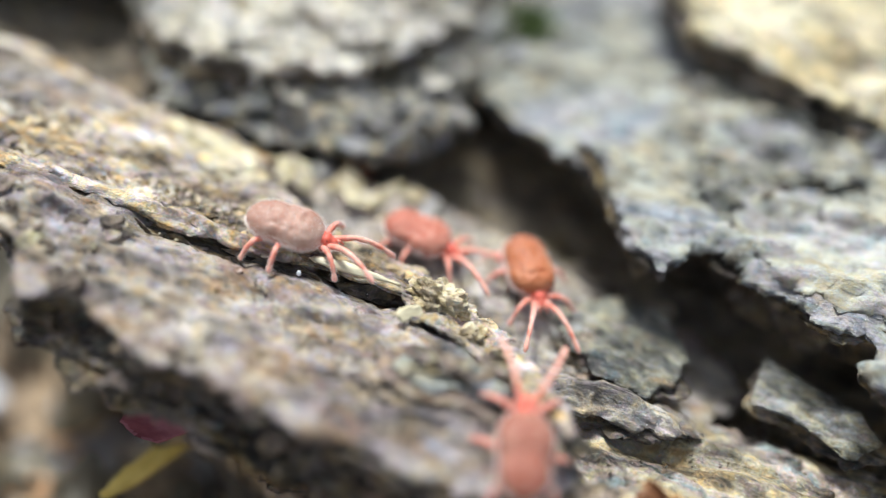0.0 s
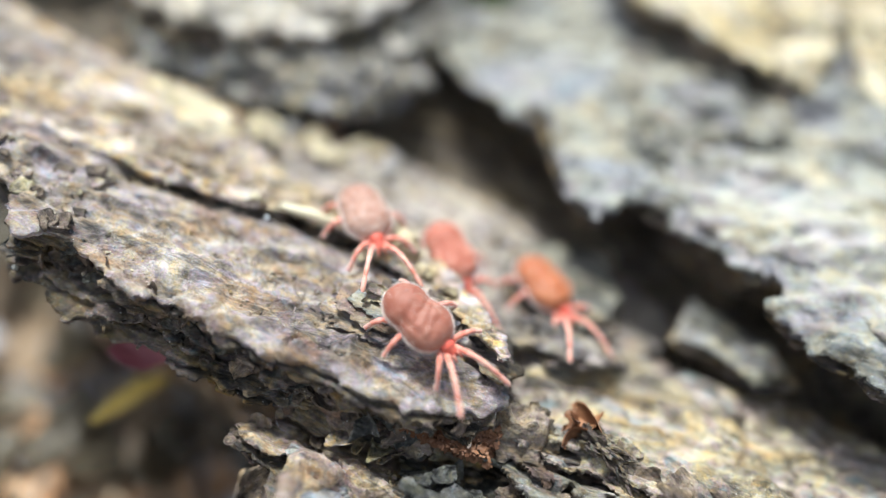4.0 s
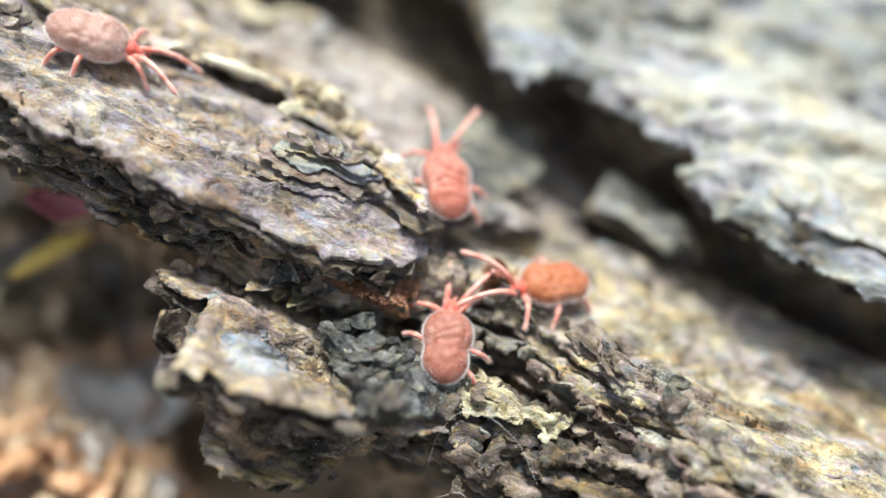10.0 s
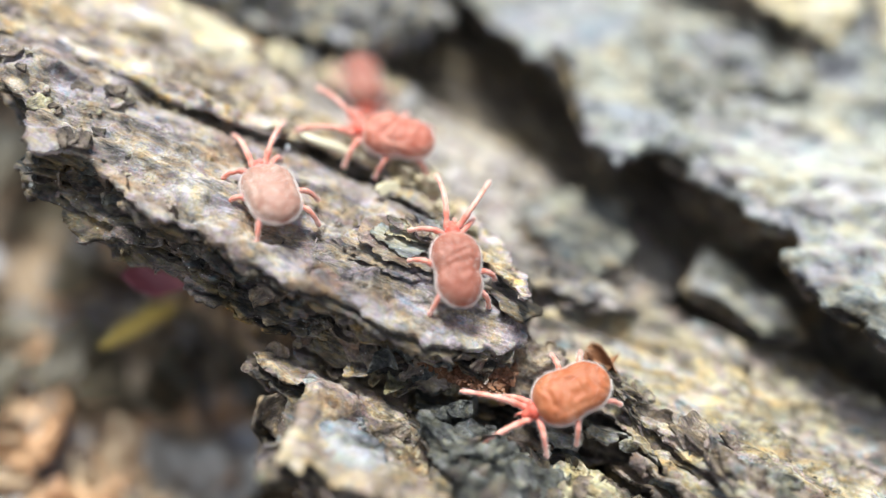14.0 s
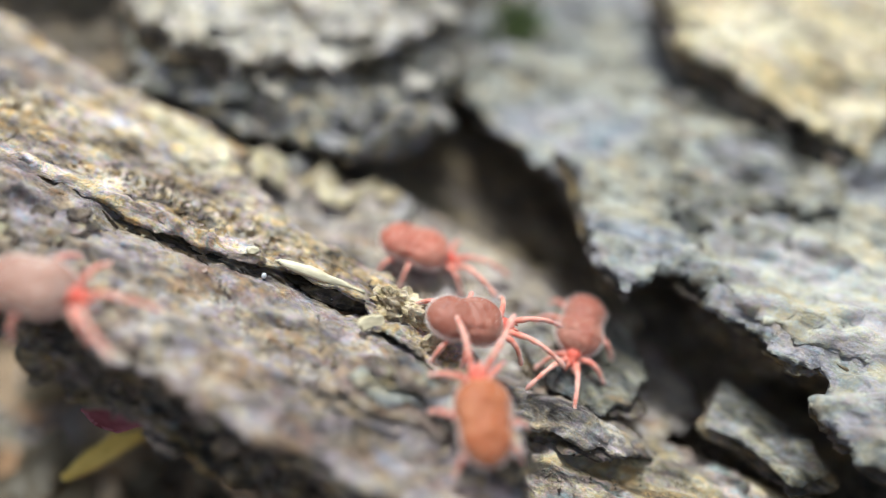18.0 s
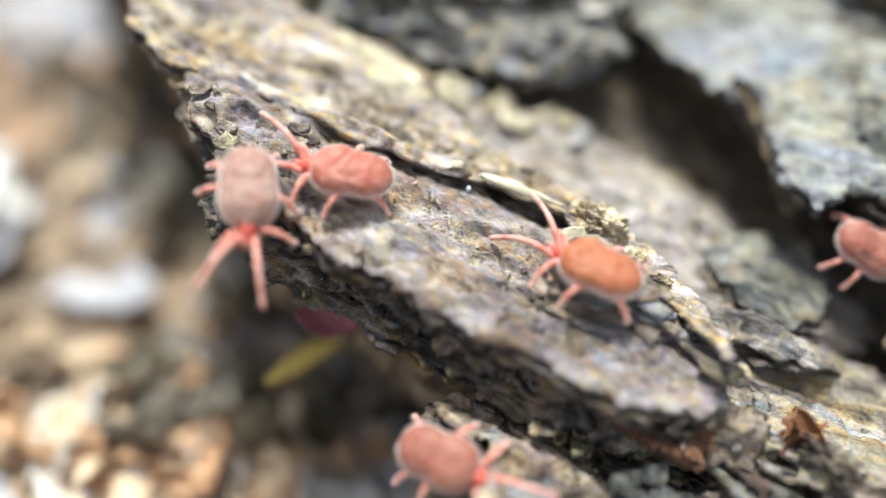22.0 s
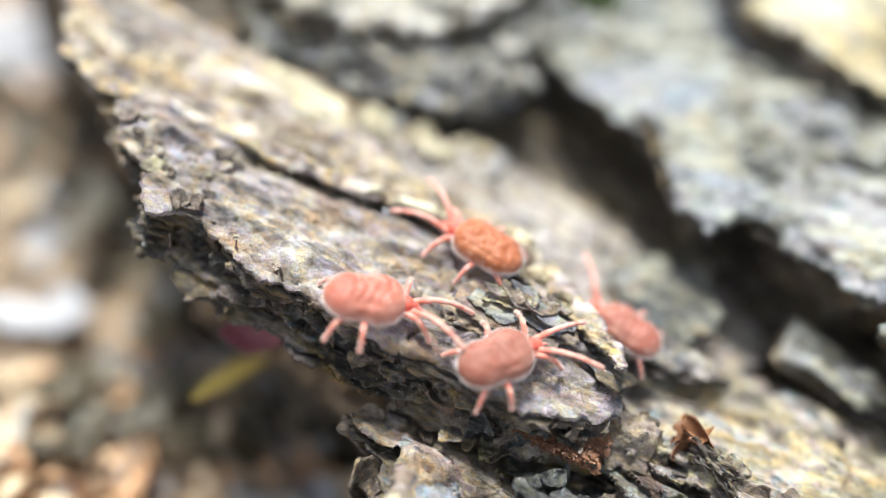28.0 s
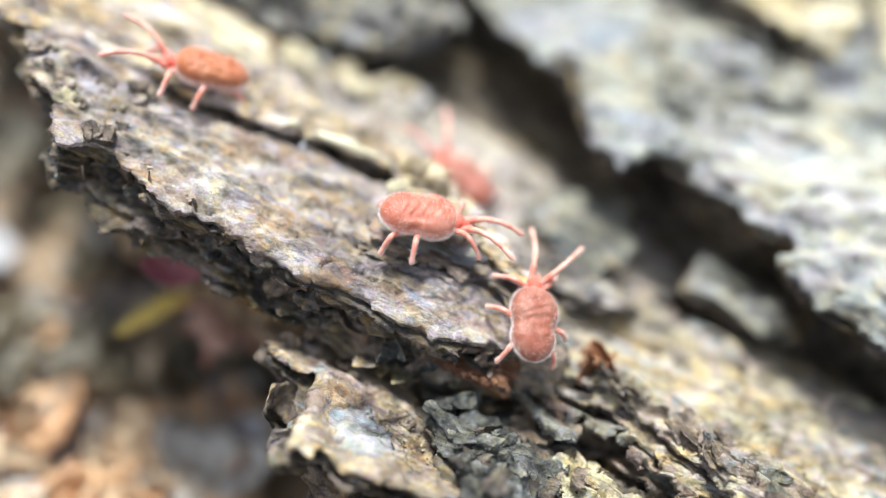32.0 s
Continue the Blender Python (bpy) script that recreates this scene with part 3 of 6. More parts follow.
# torn strata that step down from the cream slab to the foot
RIM = [(1.9, -1.5), (4.8, -2.2), (7.0, -2.2), (8.9, -3.0), (10.4, -4.2), (12.9, -5.2), (16.0, -6.4), (21.0, -7.4)]
strata = thing("bark_strata", "dark torn bark strata stepping down below the cream slab", "bark")
for k in range(7):
    spread, drop = 0.15 + 0.42 * k, 0.32 + 0.44 * k
    outline = [(u - 0.25 * spread, v - spread * (0.35 + 1.3 * lattice(j, k, 9))) for j, (u, v) in enumerate(RIM)] + [(21.0, -4.0), (10.0, -2.0), (5.0, -0.6), (3.4, 0.2)]

    def stratum(u, v, edge, drop=drop, k=k):
        return -2.2 + 0.03 * u - 0.4 * v - drop - 0.2 + 0.7 * fbm(u / 2.0, v / 1.1, 4, 300 + k) + 0.7 * relief(u, v, 310 + k, 1.0, 1.0)

    part("stratum", slab("stratum", (CREAM, LICHEN, OLIVE, LICHEN, BROWN, EDGE, EDGE)[k], outline, stratum, 0.5, 0.13, 0, 1.25, 320 + k, rings=2), strata)

# ---- the flaking knob near the end of the ledge ----
KNOB = [(-5.6, 0.6), (-5.0, -0.5), (-3.8, -1.05), (-2.2, -0.9), (-0.8, -0.65), (0.4, 0.5), (0.3, 1.4), (-1.4, 2.2), (-2.8, 2.5), (-4.6, 1.8)]


def ledge_face(u, v):
    return -0.3 - 0.07 * u - 0.1 * v + ledge_bend(u, v) + relief(u, v, 11, 0.8)


def bark_knob():
    ob = thing("bark_mound", "layered grey and cream bark knob flaking open", "bark")
    for k in range(5):
        move = np.array([0.10 * k, 0.13 * k])
        outline = [tuple(np.array(p) + move) for p in KNOB]

        def top(u, v, edge, k=k):
            base = -0.3 - 0.07 * u - 0.1 * v + ledge_bend(u, v)
            return np.maximum(ledge_face(u, v) + 0.05, base + 0.16 + 0.2 * k + 0.2 * relief(u, v, 131 + k, 1.0, 0.8) + 0.16 * np.exp(-edge / 0.5) * (0.5 + value(u / 1.1, v / 0.9, 50 + k)))

        def heart(u, v, edge, k=k):
            return -0.3 - 0.07 * u - 0.1 * v + ledge_bend(u, v) + 0.02 + 0.2 * k + 0.1 * fbm(u / 0.8, v / 0.6, 3, k)

        part("layer", slab("layer", (MAUVE, LICHEN, ASH, CREAM, LICHEN)[k], outline, top, 0.1, 0.09, 0.36 * k, 0.6, 210 + k, rings=1), ob)
        if k < 4:
            part("core", slab("core", INNER, outline, heart, 0.25, 0.16, 0.36 * k + 0.3, 0.4, 230 + k, rings=1, taper=1.0), ob, "dark crumbling core")


bark_knob()

# ---- inner bark below all plates ----
BODY = [(-25.0, 9.0), (-19.0, 2.0), (-12.0, -0.5), (-6.5, -2.5), (-2.5, -6.0), (2.0, -7.5), (20.0, -8.5), (40.0, -10.0), (44.0, 46.0), (-44.0, 46.0), (-44.0, 19.0), (-33.0, 13.5)]
log = tagged(new("inner_bark", slab("inner_bark", INNER, BODY, lambda u, v, e: -7.2 + 1.2 * smooth(v, 5, 9) + 0.9 * fbm(u / 5, v / 3, 4, 5) + 0.25 * fbm(u / 0.9, v / 0.7, 3, 6), 26.0, 0.45, 0, 0.6, 7, rings=14, taper=1.0, frill=0.7)), "dark brown inner bark of the log", "bark", "", "structure")
log.matrix_world = BARK

# ---- forest floor ----
def ground_mesh():
    near = np.arange(-75, 75.1, 0.75)
    far = np.array([95, 130, 200, 300, 500, 1000, 2500, 8000])
    xs = np.concatenate([-far[::-1], near, far])
    x, y = np.meshgrid(xs - 10, xs + 15, indexing="ij")
    close = np.exp(-((x / 90) ** 2 + (y / 90) ** 2))
    z = close * (1.8 * fbm(x / 12, y / 12, 4, 3) + 0.6 * fbm(x / 2.5, y / 2.5, 4, 4)) - 4.5
    ids = np.arange(x.size).reshape(x.shape)
    quads = np.stack([ids[:-1, :-1].ravel(), ids[1:, :-1].ravel(), ids[1:, 1:].ravel(), ids[:-1, 1:].ravel()], 1)
    return sheet("ground", np.stack([x.ravel(), y.ravel(), z.ravel()], 1), quads, SOIL)


tagged(new("ground", ground_mesh()), "damp dark brown forest soil under litter", "ground", "", "structure")

# ---- flakes, crumbs and litter ----
def blob(seed, a, b, n=9, wild=0.25):
    r = random.Random(seed)
    return [(a * (1 + wild * r.uniform(-1, 1)) * math.cos(2 * math.pi * k / n), b * (1 + wild * r.uniform(-1, 1)) * math.sin(2 * math.pi * k / n)) for k in range(n)]


def chip_mesh(name, material, seed, a, b, thick, curl=0.0, twist=0.0, step=None, ragged=0.12, wild=0.25, rough=0.05):
    """A small loose scale, bent along its length by curl (mm at its ends)."""
    def top(u, v, edge):
        return curl * (u / a) ** 2 + 0.5 * curl * (v / b) ** 2 + twist * u * v / (a * b) + rough * fbm(u / 0.5 + seed, v / 0.4, 3, seed) + 0.5 * thick
    return slab(name, material, blob(seed, a, b, 9, wild), top, thick, step or max(0.09, min(a, b) / 7), 0, ragged, seed, rings=1, taper=0.5, frill=0.05)


def settle(u, v, w, yaw=0, tip=0, lean=0):
    return BARK @ pose(u * MM, v * MM, w * MM, lean, tip, yaw)


def flake(label, material, seed, place, a, b, thick=0.16, curl=0.2, twist=0.1, ragged=0.12, wild=0.25, name="bark_flake", category="bark flake", group="loose bark flakes"):
    ob = new(name, chip_mesh(name, material, seed, a, b, thick, curl, twist, ragged=ragged, wild=wild))
    ob.matrix_world = settle(*place)
    return tagged(ob, label, category, group)


flake("thin cream bark splinter lying along the crack", LATH, 3, (-7.2, 4.1, 0.18, 5, 6, 38), 2.0, 0.18, 0.08, -0.12, 0.1)
flake("thin cream bark splinter lying along the crack", CREAM, 5, (-10.3, 3.5, 0.3, 10, -6, 25), 0.7, 0.2, 0.1, 0.15, 0.1)
flake("cream bark flake standing on the ledge", LATH, 7, (-5.0, 3.0, 0.2, 48, 14, 30), 0.75, 0.36, 0.16, 0.15, 0.15)
flake("small pale yellow chip beside the crack", LATH, 8, (-10.3, 3.9, 0.35, 20, 10, 30), 0.32, 0.24, 0.14, 0.1, 0.1)
# cream flakes fallen to the crevice's edge
for k, (u, v, w, a) in enumerate([(-12.6, 9.9, -2.7, 0.9), (-10.4, 10.8, -3.3, 0.8), (-8.3, 11.2, -3.4, 0.7), (-11.7, 11.2, -3.5, 0.7), (-9.4, 10.0, -3.1, 0.9), (-7.3, 11.6, -3.5, 0.6), (-13.2, 9.0, -2.2, 0.8), (-6.2, 10.6, -3.2, 0.6)]):
    flake("pale cream bark flake at the crevice's edge", (SUNLIT, STRAW, SUNLIT, SKIN_PALE)[k % 4], 760 + k, (u, v, w + 0.15, 37 * k, 10 - 4 * (k % 4), 14), 1.2 * a, 0.75 * a, 0.14, 0.1, 0.2, 0.3, 0.4)
# dark torn slivers along the crack
for k, (u, v) in enumerate([(-21.4, 2.6), (-19.6, 3.0), (-18.0, 3.1), (-16.6, 3.0), (-15.2, 2.7), (-13.8, 2.6), (-12.4, 2.8), (-11.2, 3.1), (-9.6, 3.5), (-6.9, 3.9)]):
    r = random.Random(400 + k)
    flake("dark torn bark sliver along the crack", (EDGE, SLATE, INNER)[k % 3], 420 + k, (u, v, 0.62 - 0.03 * u - 0.33 * v - 0.25, r.uniform(-22, 16), r.uniform(-10, 10), r.uniform(15, 55)), r.uniform(0.8, 1.4), r.uniform(0.2, 0.34), 0.09, r.uniform(0.05, 0.25), 0.2)


def lump(name, label, material, seed, place, size, category="bark flake", group="crumpled bark shreds"):
    """A crumpled scrap: a ball torn and folded by noise."""
    bm = bmesh.new()
    bmesh.ops.create_icosphere(bm, subdivisions=4, radius=1)
    for q in bm.verts:
        c = q.co.copy()
        k = 1 + 0.55 * noise.noise(c * 1.6 + Vector((seed, 0, 0))) + 0.4 * noise.noise(c * 3.7 + Vector((0, seed, 0))) + 0.16 * noise.noise(c * 9 + Vector((0, 0, seed)))
        k -= 0.5 * max(0.0, 0.12 - abs(noise.noise(c * 2.3 + Vector((seed, seed, 0))))) / 0.12
        q.co = Vector((c.x * size[0], c.y * size[1], c.z * size[2])) * max(0.25, k) * MM
    me = bpy.data.meshes.new(name)
    bm.to_mesh(me)
    bm.free()
    me.materials.append(material)
    ob = tagged(new(name, me), label, category, group)
    ob.matrix_world = settle(*place)
    return ob


for k, (u, v, w, yaw, tip, lean) in enumerate([(5.7, -0.3, -1.35, 60, 35, 30), (6.0, 0.0, -1.15, -20, -30, 55), (6.2, -0.5, -1.2, 110, 40, -20), (5.9, -0.7, -1.45, 20, 10, 75)]):
    flake("crumpled rust-brown bark shred beside the crevice", RUST, 640 + k, (u, v, w, yaw, tip, lean), 0.85, 0.55, 0.09, 0.45, 0.4, 0.3, 0.5, "bark_shred", "bark flake", "crumpled bark shreds")
lump("bark_shred", "crumpled dark brown bark shred beside the crevice", INNER, 9, (6.8, -1.0, -1.3, -30, -20, 20), (1.25, 0.5, 0.6))
lump("bark_shred", "crumpled dark brown bark shred beside the crevice", EDGE, 14, (7.8, -1.7, -1.5, -35, 10, 0), (1.1, 0.5, 0.5))
for k, (u, v, w, yaw, tip, lean) in enumerate([(6.9, -5.4, -1.7, 15, 12, -15), (8.0, -5.0, -1.9, -20, 10, 8), (9.2, -5.2, -2.3, 40, -12, 12), (10.4, -5.6, -2.6, -10, 14, -8), (7.6, -6.1, -2.4, 60, 6, 14), (11.6, -6.1, -3.0, 25, 10, 10)]):
    flake("yellowish ragged flaky bark scale", (LICHEN, BROWN, EDGE, BROWN, SLATE, LICHEN)[k], 120 + k, (u, v, w, yaw, tip, lean), 0.8 - 0.05 * k, 0.4, 0.12, 0.12, 0.08, 0.3, 0.45)
flake("brown papery bark scale hanging at the rim", TAN, 14, (6.7, -6.9, -2.5, 10, 5, 50), 0.9, 0.7, 0.1, 0.3, 0.3)

def ledge_top(u, v):
    a, b = np.array([u]), np.array([v])
    return float((-0.3 - 0.07 * a - 0.1 * b + ledge_bend(a, b) + relief(a, b, 11, 0.8))[0])


def foot_top(u, v):
    a, b = np.array([u]), np.array([v])
    return float((-5.0 - 0.15 * b + relief(a, b, 61, 1.2))[0])


def slab_top(u, v):
    a, b = np.array([u]), np.array([v])
    return float((-2.2 + 0.03 * a - 0.4 * b + relief(a, b, 71, 1.0, 0.9))[0])


# brown and grey layered scales along the broken side of the cream slab
for k in range(26):
    r = random.Random(900 + k)
    along = r.uniform(0, 0.62)
    u = 6.8 + 11.5 * along
    v = -1.4 - 4.6 * along + abs(r.gauss(0.1, 0.5))
    flake("brown layered bark scale on the broken slab side", (BROWN, LICHEN, OLIVE, CREAM, LICHEN)[k % 5], 910 + k, (u, v, slab_top(u, v) + 0.06, r.uniform(-50, 5), r.uniform(-10, 10), r.uniform(0, 26)), r.uniform(0.5, 1.2), r.uniform(0.25, 0.55), 0.13, r.uniform(0.05, 0.2), 0.12, 0.35, 0.5)
# lifted scales and granules on the rear plate
for k in range(64):
    r = random.Random(2600 + k)
    u, v = r.uniform(-26, -6), r.uniform(11.5, 24)
    a, b = np.array([u]), np.array([v])
    if inside(REAR, a, b)[0] < 0.4:
        continue
    high = inside(REAR_TOP, a, b)[0] > 0.2
    w = float((-0.7 + 0.02 * b + relief(a, b, 109, 1.2))[0]) if high else float((-2.3 + relief(a, b, 107, 1.7))[0])
    if not high and inside(REAR_TOP, a, b)[0] > -0.4:
        continue
    flake("lifted grey and cream bark scale on the rear plate", (CHALK, CHALK, TAN, CHALK)[k % 4] if high else (ASH, CRUSTED, CHALK, CRUSTED)[k % 4], 2610 + k, (u, v, w + 0.1, r.uniform(-70, 70), r.uniform(-8, 8), r.uniform(-14, 3)), r.uniform(0.4, 1.3), r.uniform(0.3, 0.7), 0.15, r.uniform(0.05, 0.25), 0.1, 0.4, 0.5, group="scales on the rear plate")
# crumbling ochre and brown scraps on the ledge's broken end
for k in range(70):
    r = random.Random(1700 + k)
    u, v = r.uniform(-21.0, -15.0), r.uniform(-1.6, 2.4)
    if inside(LEDGE, np.array([u]), np.array([v]))[0] < 0.15 or r.random() < (u + 21) / 9:
        continue
    flake("crumbling ochre-brown bark scrap on the ledge's end", (LICHEN, BROWN, TAN, EDGE, YELLOWED, BROWN)[k % 6], 1710 + k, (u, v, ledge_top(u, v) + 0.06, r.uniform(-60, 60), r.uniform(-8, 8), r.uniform(-4, 18)), r.uniform(0.25, 0.6), r.uniform(0.16, 0.34), 0.14, r.uniform(0.0, 0.06), 0.05, 0.25, 0.35, group="crumbling scraps on the ledge")
# scales and yellow lumps on and behind the knob
for k in range(7):
    r = random.Random(700 + k)
    u, v = -3.6 + 0.42 * k + r.uniform(-0.2, 0.2), 1.3 + r.uniform(-0.4, 0.45)
    flake("cream scaly bark flake on the ledge knob", (CREAM, LICHEN, ASH)[k % 3], 140 + k, (u, v, -0.3 - 0.07 * u - 0.1 * v + 1.15, r.uniform(-28, 14), r.uniform(-9, 9), r.uniform(0, 14)), r.uniform(0.5, 0.8), r.uniform(0.25, 0.45), 0.12, r.uniform(0.1, 0.25), 0.15)
lump("bark_lump", "knobbly yellow bark lump at the end of the crack", STRAW, 21, (-4.1, 4.3, -0.2, 10, 0, 15), (1.2, 0.75, 0.6))
lump("bark_lump", "small yellow bark lump behind the knob", STRAW, 23, (-2.4, 3.2, -0.25, 50, 0, 0), (0.55, 0.4, 0.35))
lump("bark_lump", "small yellow bark lump behind the knob", STRAW, 25, (0.2, 1.9, 0.0, 20, 0, 0), (0.5, 0.38, 0.35))
lump("bark_lump", "small cream bark lump behind the knob", CREAM, 27, (1.1, 1.6, -0.35, -20, 0, 0), (0.45, 0.4, 0.3))
lump("bark_lump", "small cream bark lump behind the knob", CREAM, 29, (-1.0, 2.6, -0.05, 0, 0, 0), (0.6, 0.3, 0.3))
lump("bark_boss", "smooth mauve-brown boss on the curled plate", BROWN, 33, (-0.9, -5.9, -2.45, 20, 0, 24), (0.62, 0.5, 0.26))
flake("brown rolled bark inside the curled plate's open end", BROWN, 771, (-5.5, -6.5, -3.3, 60, 20, 40), 1.5, 1.0, 0.14, 0.7, 0.3, 0.3, 0.4)
flake("brown rolled bark inside the curled plate's open end", INNER, 772, (-5.2, -7.3, -3.7, 40, 35, 20), 1.5, 1.1, 0.14, 0.6, 0.3, 0.3, 0.4)
flake("grey bark flap hanging at the curled plate's open end", MAUVE, 773, (-4.9, -8.3, -2.3, 35, 12, 35), 0.85, 0.4, 0.12, 0.3, 0.2, 0.3, 0.4)
flake("pale curled bark lip", LICHEN, 24, (-6.6, -4.4, -2.9, 30, -30, 25), 0.8, 0.4, 0.12, 0.35, 0.2, 0.3, 0.5)
flake("yellow-brown bark bridge between two plates", TAN, 25, (-1.2, -3.6, -2.9, 80, 20, 0), 1.1, 0.35, 0.2, 0.2, 0.3)
# frayed scraps along the ledge's front rim
RIM_LINE = [(-18.6, -0.6), (-17.8, -1.9), (-15.7, -1.3), (-12.6, -2.5), (-11.0, -2.2), (-9.4, -2.7), (-7.7, -2.7), (-6.4, -3.1), (-4.7, -2.8), (-3.0, -3.3), (-0.8, -3.2), (1.3, -2.6), (2.7, -0.9)]
for k in range(130):
    r = random.Random(1500 + k)
    at = r.uniform(0, len(RIM_LINE) - 1.001)
    j, part_way = int(at), at - int(at)
    u = RIM_LINE[j][0] * (1 - part_way) + RIM_LINE[j + 1][0] * part_way
    v = RIM_LINE[j][1] * (1 - part_way) + RIM_LINE[j + 1][1] * part_way
    deep = r.uniform(0.35, 2.3)
    flake("frayed dark bark scrap under the ledge rim", (EDGE, BROWN, SLATE, BROWN, LICHEN)[k % 5], 1510 + k, (u, v + r.uniform(-0.15, 0.35) - 0.05 * deep, -0.3 - 0.07 * u - 0.1 * v - deep, r.uniform(-60, 60), r.uniform(-30, 30), r.uniform(-10, 70)), r.uniform(0.25, 0.7), r.uniform(0.15, 0.4), 0.1, r.uniform(0.02, 0.2), 0.15, 0.4, 0.5, group="frayed scraps under the ledge")
# torn scales along the layered foot
for k in range(60):
    r = random.Random(300 + k)
    u, v = r.uniform(-2.5, 16), r.uniform(-10.5, -5.5)
    if inside(FOOT, np.array([u]), np.array([v]))[0] < 0.5:
        continue
    flake("dark torn bark scale on the layered foot", (BROWN, EDGE, SLATE, BROWN, INNER)[k % 5], 160 + k, (u, v, foot_top(u, v) + 0.08, r.uniform(-40, 40), r.uniform(-14, 14), r.uniform(0, 30)), r.uniform(0.5, 1.1), r.uniform(0.25, 0.5), 0.12, r.uniform(0.05, 0.2), 0.1, 0.35, 0.5)


def crust_top(u, v):
    a, b = np.array([u]), np.array([v])
    return float((-4.8 - 0.46 * b + relief(a, b, 53, 1.35))[0])


for k, (u, v, s) in enumerate([(3.4, -5.4, 0.5), (4.6, -5.9, 0.65), (5.4, -5.2, 0.45), (2.6, -6.6, 0.4), (4.9, -4.1, 0.4), (5.9, -6.1, 0.4)]):
    lump("bark_lump", "crusty blackish bark lump on the grey plate", SLATE, 40 + k, (u, v, -4.8 - 0.46 * v + 0.1, 30 * k, 0, 20), (s, 0.7 * s, 0.45 * s))
for k in range(60):
    r = random.Random(1300 + k)
    u, v = r.uniform(-0.3, 6.3), r.uniform(-8.2, -1.6)
    if inside(FRONT_GREY, np.array([u]), np.array([v]))[0] < 0.25:
        continue
    flake("blackish crusty scale on the grey plate", (SLATE, SLATE, EDGE, OLIVE)[k % 4], 1310 + k, (u, v, crust_top(u, v) + 0.05, r.uniform(-60, 60), r.uniform(-22, 22), r.uniform(-8, 30)), r.uniform(0.25, 0.75), r.uniform(0.18, 0.4), 0.14, r.uniform(0.02, 0.16), 0.12, 0.4, 0.5, group="crust on the grey plate")
# yellow lichen scales where the grey plate meets the strata
for k, (u, v) in enumerate([(6.4, -4.7), (7.1, -5.2), (7.8, -5.6), (6.0, -4.2)]):
    flake("pale yellow lichen scale beside the grey plate", STRAW, 620 + k, (u, v, -4.7 - 0.46 * v + 0.35, -38 + 9 * k, 6, 22), 0.75, 0.24, 0.12, 0.12, 0.1, 0.35, 0.5)
# white grains that shine
for k, (u, v, w, s) in enumerate([(4.0, 2.2, -3.0, 0.13), (2.4, -2.6, -3.75, 0.14), (-9.5, 3.2, 0.1, 0.11), (0.4, 1.0, 0.35, 0.07), (9.5, -2.6, -0.9, 0.09), (3.6, 3.4, -3.3, 0.1)]):
    bm = bmesh.new()
    bmesh.ops.create_icosphere(bm, subdivisions=2, radius=s * MM)
    for q in bm.verts:
        q.co *= 1 + 0.35 * noise.noise(q.co * 5000 + Vector((k, 0, 0)))
    me = bpy.data.meshes.new("mineral_grain")
    bm.to_mesh(me)
    bm.free()
    me.materials.append(GRAIN)
    ob = tagged(new("mineral_grain", me), "tiny white shining mineral grain on the bark", "grain", "white grains on the bark")
    ob.matrix_world = settle(u, v, w)


def crumbs(name, label, material, count, seed, spots, sizes):
    """Loose crumbs strewn over the plates, as one object."""
    r = np.random.RandomState(seed)
    verts, quads = [], []
    for k in range(count):
        plane, box, outline = spots[k % len(spots)]
        u, v = r.uniform(box[0], box[1]), r.uniform(box[2], box[3])
        if outline and inside(outline, np.array([u]), np.array([v]))[0] < 0.45:
            continue
        w = plane[0] + plane[1] * u + plane[2] * v + 0.04
        s = r.uniform(*sizes)
        m = Euler((r.uniform(-0.4, 0.4), r.uniform(-0.4, 0.4), r.uniform(0, 6.3))).to_matrix()
        a, b, c = s * r.uniform(0.8, 1.9), s * r.uniform(0.5, 1.0), s * r.uniform(0.15, 0.5)
        base = len(verts)
        for x, y, z in ((-a, -b, -c), (a, -b, -c), (a, b, -c), (-a, b, -c), (-a, -b, c), (a, -b, c), (a, b, c), (-a, b, c)):
            p = m @ Vector((x * r.uniform(0.5, 1.1), y * r.uniform(0.5, 1.1), z * r.uniform(0.5, 1.1)))
            verts.append((u + p.x, v + p.y, w + p.z))
        quads += [[base + i for i in f] for f in ((3, 2, 1, 0), (4, 5, 6, 7), (0, 1, 5, 4), (1, 2, 6, 5), (2, 3, 7, 6), (3, 0, 4, 7))]
    ob = tagged(new(name, sheet(name, verts, quads, material, 0)), label, "crumbs", "", "stuff")
    ob.matrix_world = BARK


SPOTS = [((-0.3, -0.07, -0.1), (-19, 2, -2.5, 2.6), LEDGE), ((0.7, -0.03, -0.33), (-26, -2, 2.6, 10), BACK), ((-2.2, 0.03, -0.4), (3, 32, -6, 5), RIGHT), ((-5.0, 0, -0.15), (-2, 18, -10, -4.5), FOOT),
         ((-0.8, 0.15, 0.0), (0, 30, 5, 20), WALL), ((-5.2, 0, -0.47), (-5, 5.5, -8.5, -2), FRONT), ((-2.3, 0, 0), (-25, -6, 10, 30), REAR)]
crumbs("bark_crumbs", "fine dark bark crumbs strewn over the plates", EDGE, 1700, 5, SPOTS, (0.04, 0.10))
crumbs("pale_crumbs", "fine cream bark crumbs strewn over the plates", CREAM, 1700, 6, SPOTS, (0.04, 0.11))
crumbs("golden_crumbs", "golden bark granules on the tan slab", TAN, 1500, 7, [((0.85, -0.03, -0.33), (-27, -3, 2.2, 11), BACK), ((0.85, -0.03, -0.33), (-25, -10, 3, 10), BACK)], (0.06, 0.17))


